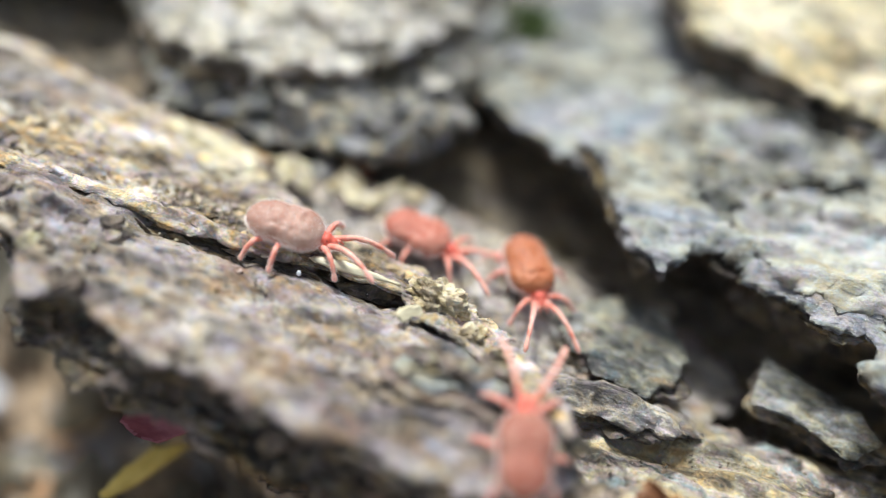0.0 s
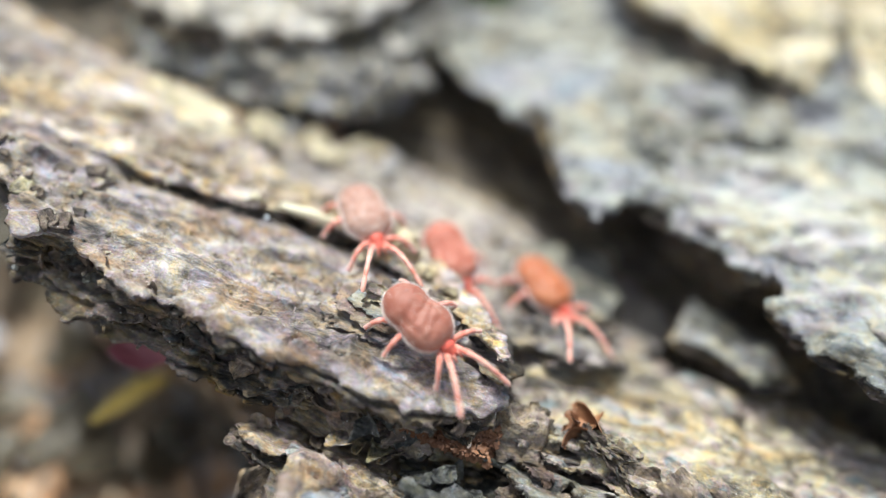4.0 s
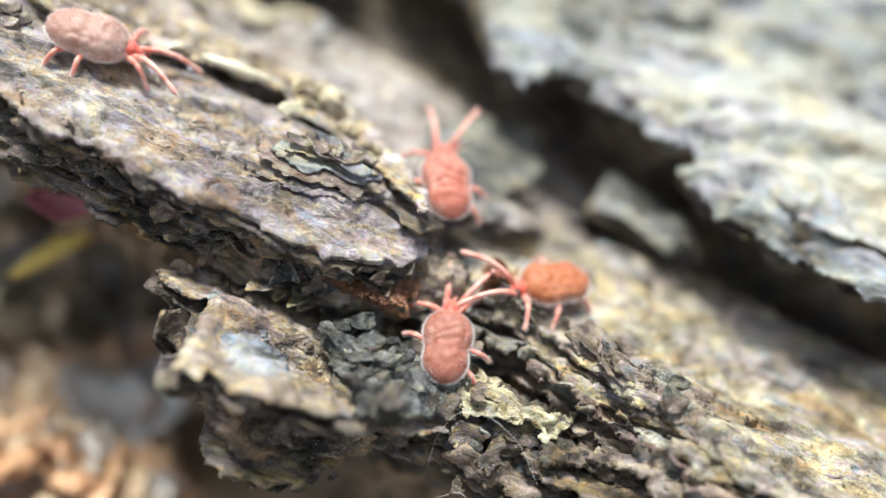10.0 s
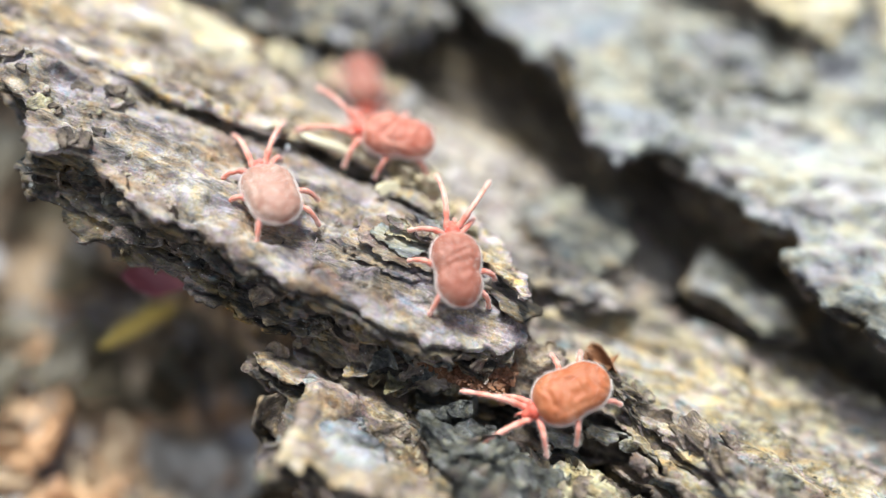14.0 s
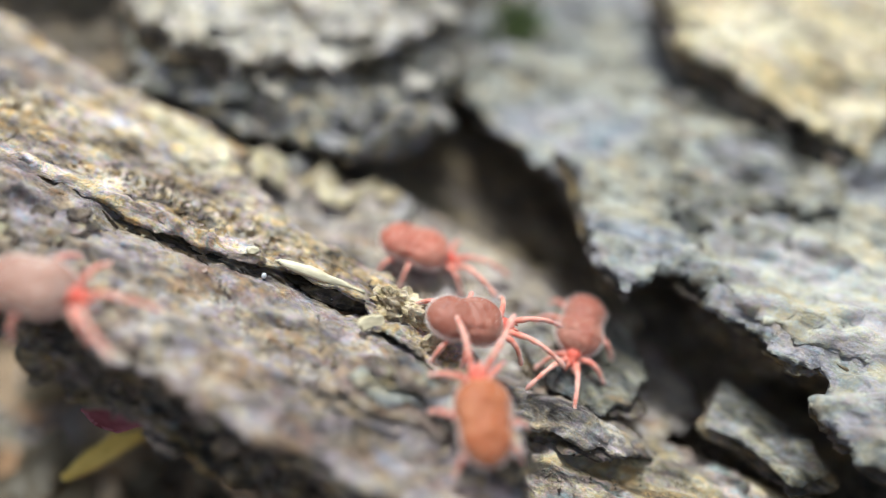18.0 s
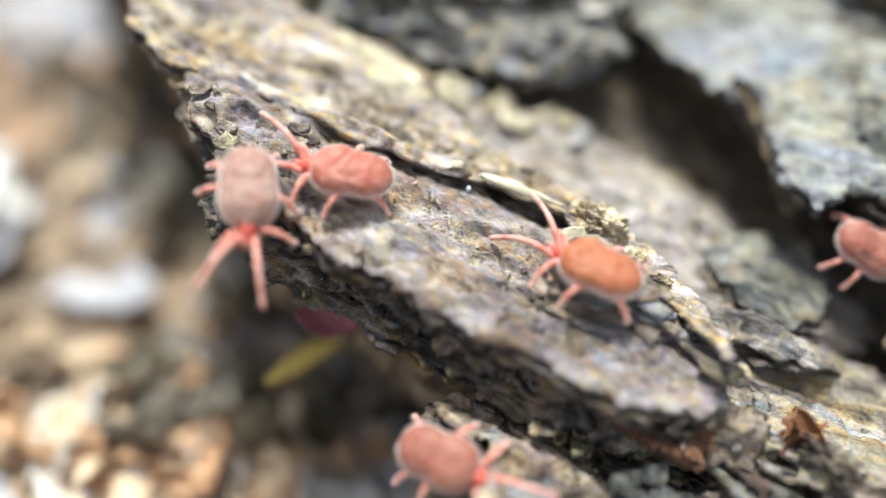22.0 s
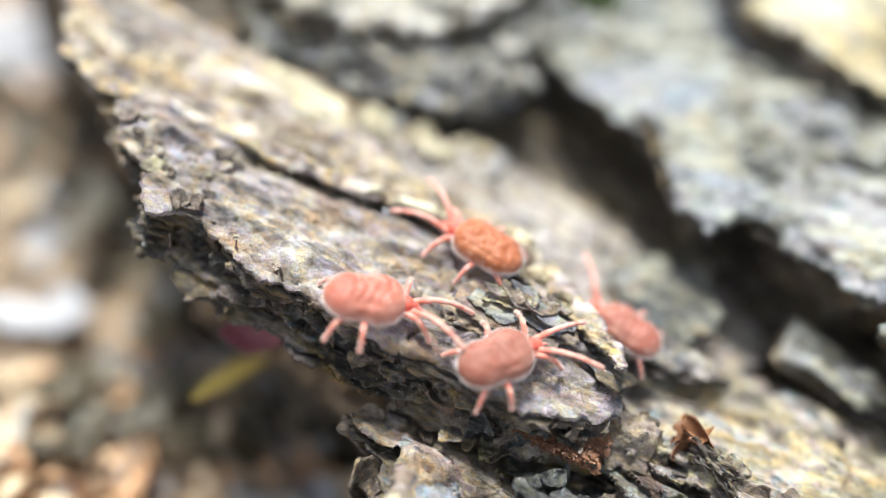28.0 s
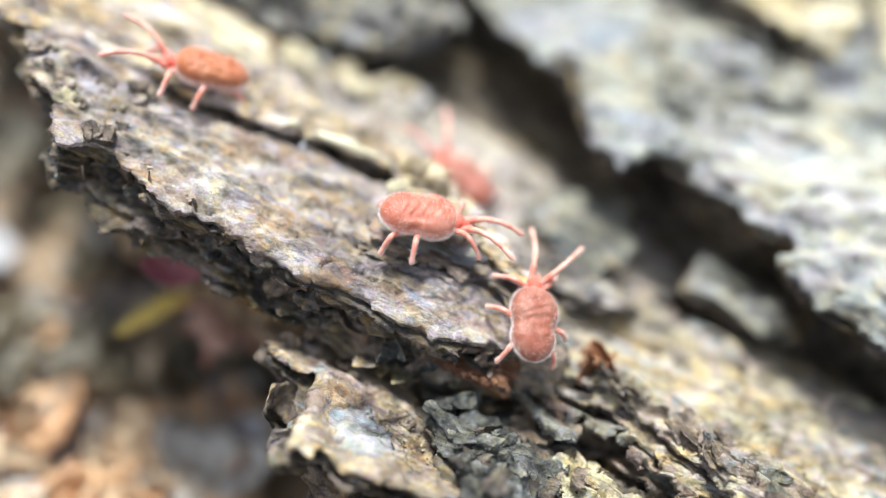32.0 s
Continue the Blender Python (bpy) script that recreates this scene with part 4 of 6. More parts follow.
crumbs("rust_fibres", "rust-brown crumbly fibres along the ledge rim", RUST, 1100, 8, [((-1.3, -0.07, 0.0), (-1.5, 2.7, -3.3, -2.2), None), ((-1.9, -0.07, 0.0), (-1.0, 2.9, -3.2, -2.4), None), ((-1.2, -0.07, 0.0), (1.2, 2.9, -2.6, -1.0), None)], (0.035, 0.1))


def strand(name, label, material, points, radius):
    cu = bpy.data.curves.new(name, "CURVE")
    cu.dimensions, cu.bevel_depth, cu.bevel_resolution, cu.resolution_u = "3D", radius * MM, 1, 6
    sp = cu.splines.new("BEZIER")
    sp.bezier_points.add(len(points) - 1)
    for b, p in zip(sp.bezier_points, points):
        b.co = [c * MM for c in p]
        b.handle_left_type = b.handle_right_type = "AUTO"
    cu.materials.append(material)
    ob = tagged(new(name, cu), label, "fibre", "stray plant fibres")
    ob.matrix_world = BARK
    return ob


strand("plant_fibre", "thin pale plant fibre caught on the bark rim", PALE_CHIP, [(5.6, -8.4, -3.2), (5.6, -7.2, -2.2), (6.2, -6.4, -1.5), (8.2, -6.7, -1.4), (9.8, -7.9, -2.2)], 0.0065)
strand("plant_fibre", "thin pale plant fibre caught on the bark rim", PALE_CHIP, [(6.4, -9.2, -4.2), (7.4, -9.0, -3.3), (8.2, -10.4, -4.4)], 0.008)
strand("plant_fibre", "thin dark fibre under the bark ledge", TAN, [(-6.2, -3.6, -2.6), (-5.6, -4.3, -2.9), (-5.0, -3.9, -3.3), (-4.4, -4.4, -3.4)], 0.022)
strand("plant_fibre", "thin dark fibre under the bark ledge", TAN, [(-4.0, -3.6, -2.4), (-3.3, -4.1, -2.8), (-2.9, -3.7, -3.3)], 0.02)

strand("plant_fibre", "short white fibre standing on the ledge", GRAIN, [(-12.6, 2.0, 0.2), (-12.5, 2.2, 0.6), (-12.4, 2.1, 1.0)], 0.02)

flake("greenish-yellow bark strap bridging the gap under the ledge", TAN, 651, (-3.1, -3.7, -2.5, 75, 30, 10), 0.95, 0.3, 0.1, 0.15, 0.15, 0.3, 0.4)
flake("greenish-yellow bark strap bridging the gap under the ledge", STRAW, 652, (-2.3, -3.9, -2.7, 100, 35, -15), 0.7, 0.16, 0.08, 0.15, 0.15, 0.25, 0.4)

for k, (u, v, w, yaw, tip, lean, a, b) in enumerate([(-1.7, -3.8, -2.7, 85, 32, 12, 1.0, 0.28), (-0.6, -3.5, -2.6, 70, 28, -20, 0.8, 0.22), (-4.1, -4.0, -3.0, 95, 25, 18, 0.9, 0.25), (0.7, -3.3, -2.5, 60, 25, 10, 0.7, 0.2)]):
    flake("olive-brown bark strap bridging the gap under the ledge", (YELLOWED, TAN, BROWN, YELLOWED)[k], 660 + k, (u, v, w, yaw, tip, lean), a, b, 0.09, 0.2, 0.18, 0.3, 0.4)

# a tuft of moss in the notch between the rear plates
moss_leaf = [(0, 0, 0), (0.08, 0.1, 0.25), (0, 0.16, 0.6), (-0.08, 0.1, 0.25)]
moss_points, moss_quads = [], []
for k in range(420):
    r = random.Random(2300 + k)
    turn = Matrix.Translation((r.gauss(0, 0.75), r.gauss(0, 1.0), r.uniform(0, 0.7))) @ Matrix.Rotation(r.uniform(0, 6.3), 4, "Z") @ Matrix.Rotation(r.uniform(-0.9, 0.5), 4, "X") @ Matrix.Scale(r.uniform(0.6, 1.3), 4)
    moss_points += [tuple(turn @ Vector(q)) for q in moss_leaf]
    moss_quads.append([4 * k, 4 * k + 1, 4 * k + 2, 4 * k + 3])
moss = tagged(new("moss_tuft", sheet("moss_tuft", np.array(moss_points), np.array(moss_quads), MOSS)), "small green moss tuft between the rear bark plates", "moss")
moss.matrix_world = settle(-4.9, 23.8, -1.5)

# needle and leaf below the ledge
needle = new("dry_needle", chip_mesh("dry_needle", YELLOW, 33, 3.0, 0.55, 0.25, 0.3, 0.05, wild=0.1))
needle.matrix_world = settle(-13.9, -2.4, -9.4, 62, -4, 0)
tagged(needle, "yellow dry conifer needle below the bark ledge", "needle")
leaf = new("leaf_fragment", chip_mesh("leaf_fragment", PURPLE, 34, 1.5, 0.6, 0.2, 0.3, 0.2))
leaf.matrix_world = settle(-13.2, -2.6, -5.0, 10, 6, 18)
tagged(leaf, "dark purple-red leaf fragment below the bark ledge", "leaf")


def floor_place(u, v):
    at = BARK @ Vector((u * MM, v * MM, -12.5 * MM))
    k = 40.8 * MM / (38 * MM - at.z)
    return -3 * MM + (at.x + 3 * MM) * k, -5 * MM + (at.y + 5 * MM) * k


def litter():
    """Chips, leaves and twigs on the forest floor beside the log."""
    kinds = [("wood_chip", "pale weathered wood chip on the soil", PALE_CHIP), ("wood_chip", "tan wood chip among the litter", TAN_CHIP), ("leaf_scrap", "orange-brown dead leaf scrap", ORANGE_CHIP),
             ("wood_chip", "mauve-grey bark chip on the soil", GREY_CHIP), ("leaf_scrap", "tan dead leaf scrap on the soil", TAN_CHIP), ("leaf_scrap", "dark dead leaf added as shade beside the log", SHADE_LEAF), ("wood_chip", "bright white wood chip on the soil", WHITE_CHIP)]
    masters = []
    for k, (name, label, material) in enumerate(kinds):
        for j in range(3):
            masters.append((name, label, chip_mesh(name, material, 50 + 5 * k + j, 2.9 - 0.5 * j, 1.25 - 0.2 * j, 0.4, 0.6, 0.5, step=0.25, ragged=0.55, rough=0.45)))
    r = random.Random(4)
    spots = [(-34.5, -1.9, 18, 2.0), (-33.0, -3.5, 10, 1.2), (-38.6, 8.2, 0, 1.1), (-32.1, 8.4, 1, 0.9), (-29.0, -0.5, 12, 0.8), (-39.9, 1.3, 6, 1.3), (-35.1, -5.6, 4, 1.2), (-48.8, 7.8, 3, 1.4), (-44.0, 14.0, 0, 1.2), (-31.7, -10.4, 0, 1.1), (-25.6, -7.0, 4, 1.0),
             (-20.1, -8.4, 16, 1.2), (-20.3, -3.9, 6, 1.0), (-9.9, -10.2, 4, 1.2), (-23.2, -6.7, 7, 1.2), (-26.4, -3.3, 9, 1.2), (-28.9, 0.2, 9, 0.9), (-33.0, 5.0, 4, 1.0), (-16.0, -8.0, 7, 0.9), (-12.5, -10.5, 4, 1.2), (-9.5, -12.0, 6, 1.2), (-11.0, -8.5, 7, 1.1)]
    # dark leaves added close to the log, their colour standing in for shade
    spots += [(-32.2, 5.3, 15, 1.3), (-28.3, 6.0, 16, 1.4), (-24.5, 4.2, 15, 1.5), (-23.0, 0.9, 16, 1.5), (-20.2, 0.3, 17, 1.5), (-26.2, 1.8, 15, 1.2), (-21.6, 5.0, 17, 1.4), (-30.0, 9.5, 16, 1.5), (-19.0, -2.6, 16, 1.2), (-34.5, 13.5, 15, 1.7), (-31.0, 14.5, 17, 1.7), (-27.5, 9.0, 15, 1.4), (-36.0, 21.0, 15, 1.9), (-39.0, 22.5, 16, 2.0), (-33.0, 24.0, 17, 2.0), (-40.0, 18.0, 15, 1.8), (-31.0, 21.5, 16, 1.9), (-36.5, 17.5, 17, 1.8), (-21.4, -5.8, 15, 1.3), (-18.5, -9.8, 17, 1.3)]
    for k in range(230):
        spots.append((r.uniform(-60, -8), r.uniform(-19, 26), r.choice((0, 3, 4, 5, 6, 7, 8, 9, 10, 11, 9, 12, 13, 14)), r.uniform(0.4, 1.15)))
    for k in range(130):
        spots.append((r.uniform(-24, -5), r.uniform(-20, -6), r.randrange(15), r.uniform(0.45, 1.1)))
    for k in range(45):
        spots.append((r.uniform(-15, -6), r.uniform(-14, -7), r.choice((1, 4, 5, 6, 7, 8, 12, 0)), r.uniform(0.7, 1.2)))
    for k in range(26):
        spots.append((r.uniform(-62, -29), r.uniform(-6, 27), r.choice((6, 7, 8, 6, 4, 0, 1)), r.uniform(0.6, 1.1)))
    # broad tan and orange leaves in front of the log
    for k in range(70):
        spots.append((r.uniform(-24, -6), r.uniform(-21, -9), r.choice((3, 4, 6, 7, 6, 0, 12, 3)), r.uniform(0.9, 1.7)))
    # brown scraps heaped at the log's foot
    for k in range(150):
        spots.append((r.uniform(-21.5, -8), r.uniform(-9, -2) + r.uniform(0, 3) * (k % 2), r.choice((15, 9, 10, 8, 4, 5, 7, 11, 3)), r.uniform(0.45, 1.0)))
    for j, (u, v, k, s) in enumerate(spots):
        if j < len(spots) - 150 and k < 15 and (v > -5.0 and u > -18.5 - 0.7 * max(0, v) or v > -8.5 and -21.5 < u < -11.5):
            continue
        name, label, me = masters[k]
        ob = tagged(new(name, me), label, "litter", "litter on the forest floor")
        x, y = floor_place(u, v)
        ob.matrix_world = pose(x, y, r.uniform(-4.2, -1.4) * MM + (1.5 * MM if k > 14 or j < 2 else 0), r.uniform(-40, 40), r.uniform(-40, 40), r.uniform(0, 360)) @ Matrix.Scale(s, 4)

    for k in range(16):
        x, y = floor_place(r.uniform(-45, -12), r.uniform(-18, 6))
        length, bow = r.uniform(4, 9), r.uniform(-1, 1)
        cu = bpy.data.curves.new("twig", "CURVE")
        cu.dimensions, cu.bevel_depth, cu.bevel_resolution = "3D", r.uniform(0.08, 0.2) * MM, 2
        sp = cu.splines.new("POLY")
        sp.points.add(6)
        for i, q in enumerate(sp.points):
            q.co = ((i / 6 - 0.5) * length * MM, bow * math.sin(i * 0.6) * MM, 0.15 * math.cos(2.0 * i) * MM, 1)
            q.radius = 1.0 - 0.1 * i + 0.2 * (i % 2)
        cu.materials.append(TAN_CHIP if k % 3 else GREY_CHIP)
        ob = tagged(new("twig", cu), "thin dry tan twig among the litter", "twig", "twigs on the forest floor")
        ob.matrix_world = pose(x, y, r.uniform(-2.6, -0.8) * MM, r.uniform(-10, 10), r.uniform(-14, 14), r.uniform(0, 360))

    # a weathered piece of bark lying by itself, and the dark scraps in front of it
    chunk = lump("bark_chunk", "large mauve-grey weathered bark chunk on the soil", GREY_CHIP, 71, (0, 0, 0), (6.5, 4.6, 1.4), "bark", "")
    chunk.matrix_world = pose(-43 * MM, 56 * MM, -2.2 * MM, 6, -8, 25)
    for k in range(46):
        name, label, me = masters[r.choice((15, 16, 17, 7, 4, 15, 16))]
        ob = tagged(new(name, me), label, "litter", "litter on the forest floor")
        ob.matrix_world = pose((-31.5 + r.gauss(0, 3.6)) * MM, (46 + r.gauss(0, 2.2)) * MM, r.uniform(-3.0, -0.6) * MM, r.uniform(-40, 40), r.uniform(-40, 40), r.uniform(0, 360)) @ Matrix.Scale(r.uniform(0.7, 1.3), 4)


litter()


# ---- red velvet mites ----
def velvet(name, colour, pale, sheen=0.5, flanks=0.0, deep=0.14):
    m, n, l, bsdf = nodes_of(name)
    vec = coords(n, l)
    blotch = noise_node(n, l, vec, 1.1, 4, 0.6, 0.4)
    down = noise_node(n, l, vec, 20.0, 3, 0.7)
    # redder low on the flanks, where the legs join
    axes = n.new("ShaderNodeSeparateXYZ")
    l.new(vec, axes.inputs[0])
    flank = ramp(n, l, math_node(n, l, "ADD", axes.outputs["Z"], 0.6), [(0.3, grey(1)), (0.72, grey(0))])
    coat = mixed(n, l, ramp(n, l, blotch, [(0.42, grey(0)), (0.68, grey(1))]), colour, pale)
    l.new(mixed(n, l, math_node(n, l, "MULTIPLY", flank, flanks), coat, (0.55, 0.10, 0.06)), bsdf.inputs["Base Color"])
    bsdf.inputs["Roughness"].default_value = 0.6
    bsdf.inputs["Sheen Weight"].default_value = sheen
    bsdf.inputs["Sheen Roughness"].default_value = 0.3
    bsdf.inputs["Sheen Tint"].default_value = (1.0, 0.92, 0.88, 1)
    bsdf.inputs["Subsurface Weight"].default_value = deep
    bsdf.inputs["Subsurface Radius"].default_value = (1.0, 0.35, 0.2)
    bsdf.inputs["Subsurface Scale"].default_value = 0.2 * MM
    bump = wire(l, n, "ShaderNodeBump", Strength=0.4, Distance=0.025 * MM)
    l.new(down, bump.inputs["Height"])
    l.new(bump.outputs["Normal"], bsdf.inputs["Normal"])
    return m


LEG = velvet("coral_leg", (0.66, 0.20, 0.14), (0.80, 0.42, 0.34), 0.9, 0.0, 0.3)
TIP = velvet("pale_coral_leg_tip", (0.72, 0.32, 0.25), (0.82, 0.48, 0.40), 0.9, 0.0, 0.3)
HEAD = velvet("deep_red_head", (0.62, 0.095, 0.06), (0.74, 0.19, 0.13), 0.5, 0.0, 0.25)


def down_material():
    """Fine pale hairs that let light through."""
    m, n, l, bsdf = nodes_of("pale_pink_down")
    shade = ramp(n, l, noise_node(n, l, coords(n, l), 2.0, 3), [(0.35, (0.96, 0.86, 0.81)), (0.65, (0.99, 0.96, 0.94))])
    l.new(shade, bsdf.inputs["Base Color"])
    bsdf.inputs["Roughness"].default_value = 0.45
    thin = n.new("ShaderNodeBsdfTranslucent")
    l.new(shade, thin.inputs["Color"])
    both = n.new("ShaderNodeMixShader")
    both.inputs[0].default_value = 0.6
    l.new(bsdf.outputs[0], both.inputs[1])
    l.new(thin.outputs[0], both.inputs[2])
    l.new(both.outputs[0], n["Material Output"].inputs["Surface"])
    return m


DOWN = down_material()
EYE = chip_material("dark_eye", (0.02, 0.005, 0.005), (0.05, 0.01, 0.01), 0.2)


def hair_quads(roots, ways, length, width, seed):
    """Fine tapered hairs: two crossed blades each would cost twice, so one blade turned at random."""
    r = np.random.RandomState(seed)
    n = len(roots)
    size = length * r.uniform(0.6, 1.3, (n, 1))
    side = np.cross(ways, r.normal(size=(n, 3)))
    side /= np.maximum(np.linalg.norm(side, axis=1, keepdims=True), 1e-6)
    tip = roots + ways * size
    verts = np.stack([roots - side * width, roots + side * width, tip + side * width * 0.25, tip - side * width * 0.25], 1).reshape(-1, 3)
    return verts, np.arange(4 * n).reshape(n, 4)


def body_points(x, phi, plump, pinch):
    """A bean-shaped sack: broad shoulders, a waist, a rounded tail; x from -1 to 1, phi round it from the top."""
    taper = np.maximum(1 - np.abs(x) ** 3.0, 0) ** 0.5
    wide = taper * (1.13 + 0.10 * x - pinch * np.exp(-((x + 0.1) / 0.26) ** 2)) * plump
    high = taper * (0.80 + 0.08 * x - 0.5 * pinch * np.exp(-((x + 0.1) / 0.25) ** 2)) * plump
    s, c = np.sin(phi), np.cos(phi)
    y = wide * np.sign(s) * np.abs(s) ** 0.85
    z = high * np.where(c > 0, c, 0.62 * c)
    return 1.66 * x, y, z


def mite_body(seed, material, plump, pinch, fold, bands):
    nx, ny = 96, 80
    t = np.linspace(0, math.pi, nx)
    x, phi = np.meshgrid(-np.cos(t), np.linspace(0, 2 * math.pi, ny, endpoint=False), indexing="ij")
    px, py, pz = body_points(x, phi, plump, pinch)
    upper = smooth(np.cos(phi), 0.05, 0.5)
    folds = np.zeros_like(px)
    # cross bands, stronger on some
    for at, deep in ((0.74, 0.6), (0.36, 1.0), (-0.02, 1.0), (-0.4, 0.7)):
        line = px - at + 0.12 * np.cos(2.4 * py + seed) - 0.2 * fbm(py * 1.3 + seed, px, 2, seed)
        folds -= bands * deep * np.exp(-(line / 0.15) ** 2) * smooth(0.86 - np.abs(py), 0, 0.3)
    # soft lobes parted by creases, alike on both flanks
    side = np.abs(py) + 0.12 * np.sin(2.1 * px + seed)
    for k, size in enumerate((1.15, 2.0)):
        crease = fbm(px * size + 3.7 * seed, side * size + 1.3 * k, 2, seed + 20 + k)
        folds -= fold * (0.6, 0.16)[k] * np.exp(-(crease / 0.3) ** 2)
        folds += 0.4 * fold * smooth(np.abs(crease), 0.1, 0.6)
    folds -= (0.02 + 0.6 * fold) * smooth(fbm(px * 0.95 + 5 * seed, py * 0.95, 2, seed + 30), 0.05, 0.75)
    rim = np.abs(py) - 0.74 * plump - 0.06 * fbm(px * 2, py, 2, seed)
    folds -= 0.8 * fold * np.exp(-(rim / 0.10) ** 2) * smooth(px, -1.2, -0.6) * smooth(1.3 - px, 0, 0.3)
    pz = pz + upper * folds + 0.02 * fbm(px * 2.2 + seed, py * 2.2, 3, seed) * upper
    ids = np.arange(x.size).reshape(x.shape)
    nxt = np.roll(ids, -1, axis=1)
    quads = np.stack([ids[:-1].ravel(), nxt[:-1].ravel(), nxt[1:].ravel(), ids[1:].ravel()], 1)
    verts = np.stack([px.ravel(), py.ravel(), pz.ravel()], 1)
    body = sheet("body", verts, quads[:, ::-1], material)
    # down
    r = np.random.RandomState(seed)
    count = 34000
    hx, hphi = r.uniform(-0.985, 0.985, count), r.uniform(0, 2 * math.pi, count)
    rare = r.uniform(0, 1, count) > 0.93 * smooth(np.cos(hphi), -0.1, 0.45)
    hx, hphi = hx[rare], hphi[rare]
    a = np.stack(body_points(hx, hphi, plump, pinch), 1)
    b = np.stack(body_points(hx, hphi + 0.02, plump, pinch), 1) - a
    c = np.stack(body_points(hx + 0.004, hphi, plump, pinch), 1) - a
    way = np.cross(c, b)
    way /= np.maximum(np.linalg.norm(way, axis=1, keepdims=True), 1e-9)
    way *= np.sign(np.sum(way * a, 1, keepdims=True))
    way += r.normal(scale=0.35, size=way.shape) + [-0.25, 0, 0]
    way /= np.linalg.norm(way, axis=1, keepdims=True)
    hv, hq = hair_quads(a - way * 0.05, way, 0.16, 0.0036, seed)
    return body, sheet("down", hv, hq, DOWN)


def tube(points, radii, sides=9, end=0.35):
    """A jointed limb: rings along a bent line, pinched at the joints."""
    p = np.asarray(points, float)
    fine, rad = [], []
    for k in range(len(p) - 1):
        for j in range(5):
            s = j / 5
            fine.append(p[k] * (1 - s) + p[k + 1] * s)
            rad.append((radii[k] * (1 - s) + radii[k + 1] * s) * (0.80 + 0.24 * math.sin(math.pi * s) ** 0.7))
    fine.append(p[-1])
    rad.append(radii[-1] * end)
    fine, rad = np.array(fine), np.array(rad)
    way = np.gradient(fine, axis=0)
    way /= np.linalg.norm(way, axis=1, keepdims=True)
    side = np.array([0.0, 1.0, 0.0])
    up = np.cross(way, side)
    ang = np.linspace(0, 2 * math.pi, sides, endpoint=False)
    verts = (fine[:, None] + rad[:, None, None] * (np.cos(ang)[None, :, None] * side + np.sin(ang)[None, :, None] * up[:, None])).reshape(-1, 3)
    ids = np.arange(len(verts)).reshape(len(fine), sides)
    nxt = np.roll(ids, -1, axis=1)
    quads = np.stack([ids[:-1].ravel(), nxt[:-1].ravel(), nxt[1:].ravel(), ids[1:].ravel()], 1)
    return verts, quads, fine, rad


def limb_mesh(name, points, radii, material, hairs, seed, end=0.35):
    verts, quads, fine, rad = tube(points, radii, 9, end)
    r = np.random.RandomState(seed)
    pick = r.randint(0, len(verts), hairs)
    way = verts[pick] - fine[pick // 9]
    way /= np.maximum(np.linalg.norm(way, axis=1, keepdims=True), 1e-9)
    hv, hq = hair_quads(verts[pick] - way * 0.01, way, 0.10, 0.0055, seed)
    me = sheet(name, np.concatenate([verts, hv]), np.concatenate([quads, hq + len(verts)]), material)
    me.materials.append(DOWN)
    me.polygons.foreach_set("material_index", np.concatenate([np.zeros(len(quads), np.int32), np.ones(len(hq), np.int32)]))
    return me


# each limb: the line of its joints from the hip outwards, in mm; the last stretch is the tarsus
FRONT_LEG = [(0, 0, 0), (0.42, 0, 0.18), (1.02, 0, 0.34), (1.66, 0, 0.26), (2.24, 0, 0.0), (2.84, 0, -0.42)]
SECOND_LEG = [(0, 0, 0), (0.28, 0, 0.18), (0.62, 0, 0.24), (0.98, 0, 0.06), (1.25, 0, -0.26), (1.48, 0, -0.60)]
HIND_LEG = [(0, 0, 0), (0.28, 0, 0.16), (0.66, 0, 0.24), (0.96, 0, 0.06), (1.18, 0, -0.25), (1.34, 0, -0.60)]
RADII = (0.150, 0.142, 0.126, 0.112, 0.100, 0.120)


def limb_pair(points, seed):
    a = limb_mesh("leg", points[:5], RADII[:5], LEG, 260, seed, 0.9)
    b = limb_mesh("tarsus", points[4:], (0.102, 0.125), TIP, 90, seed + 1)
    return a, b


LEG_MESHES = [limb_pair(FRONT_LEG, 201), limb_pair(SECOND_LEG, 203), limb_pair(HIND_LEG, 205), limb_pair(HIND_LEG, 207)]
HIPS = [(1.48, 0.22, 0.66, 22), (1.24, 0.34, 0.62, 58), (-0.35, 0.66, 0.62, 80), (-0.95, 0.60, 0.60, 146)]


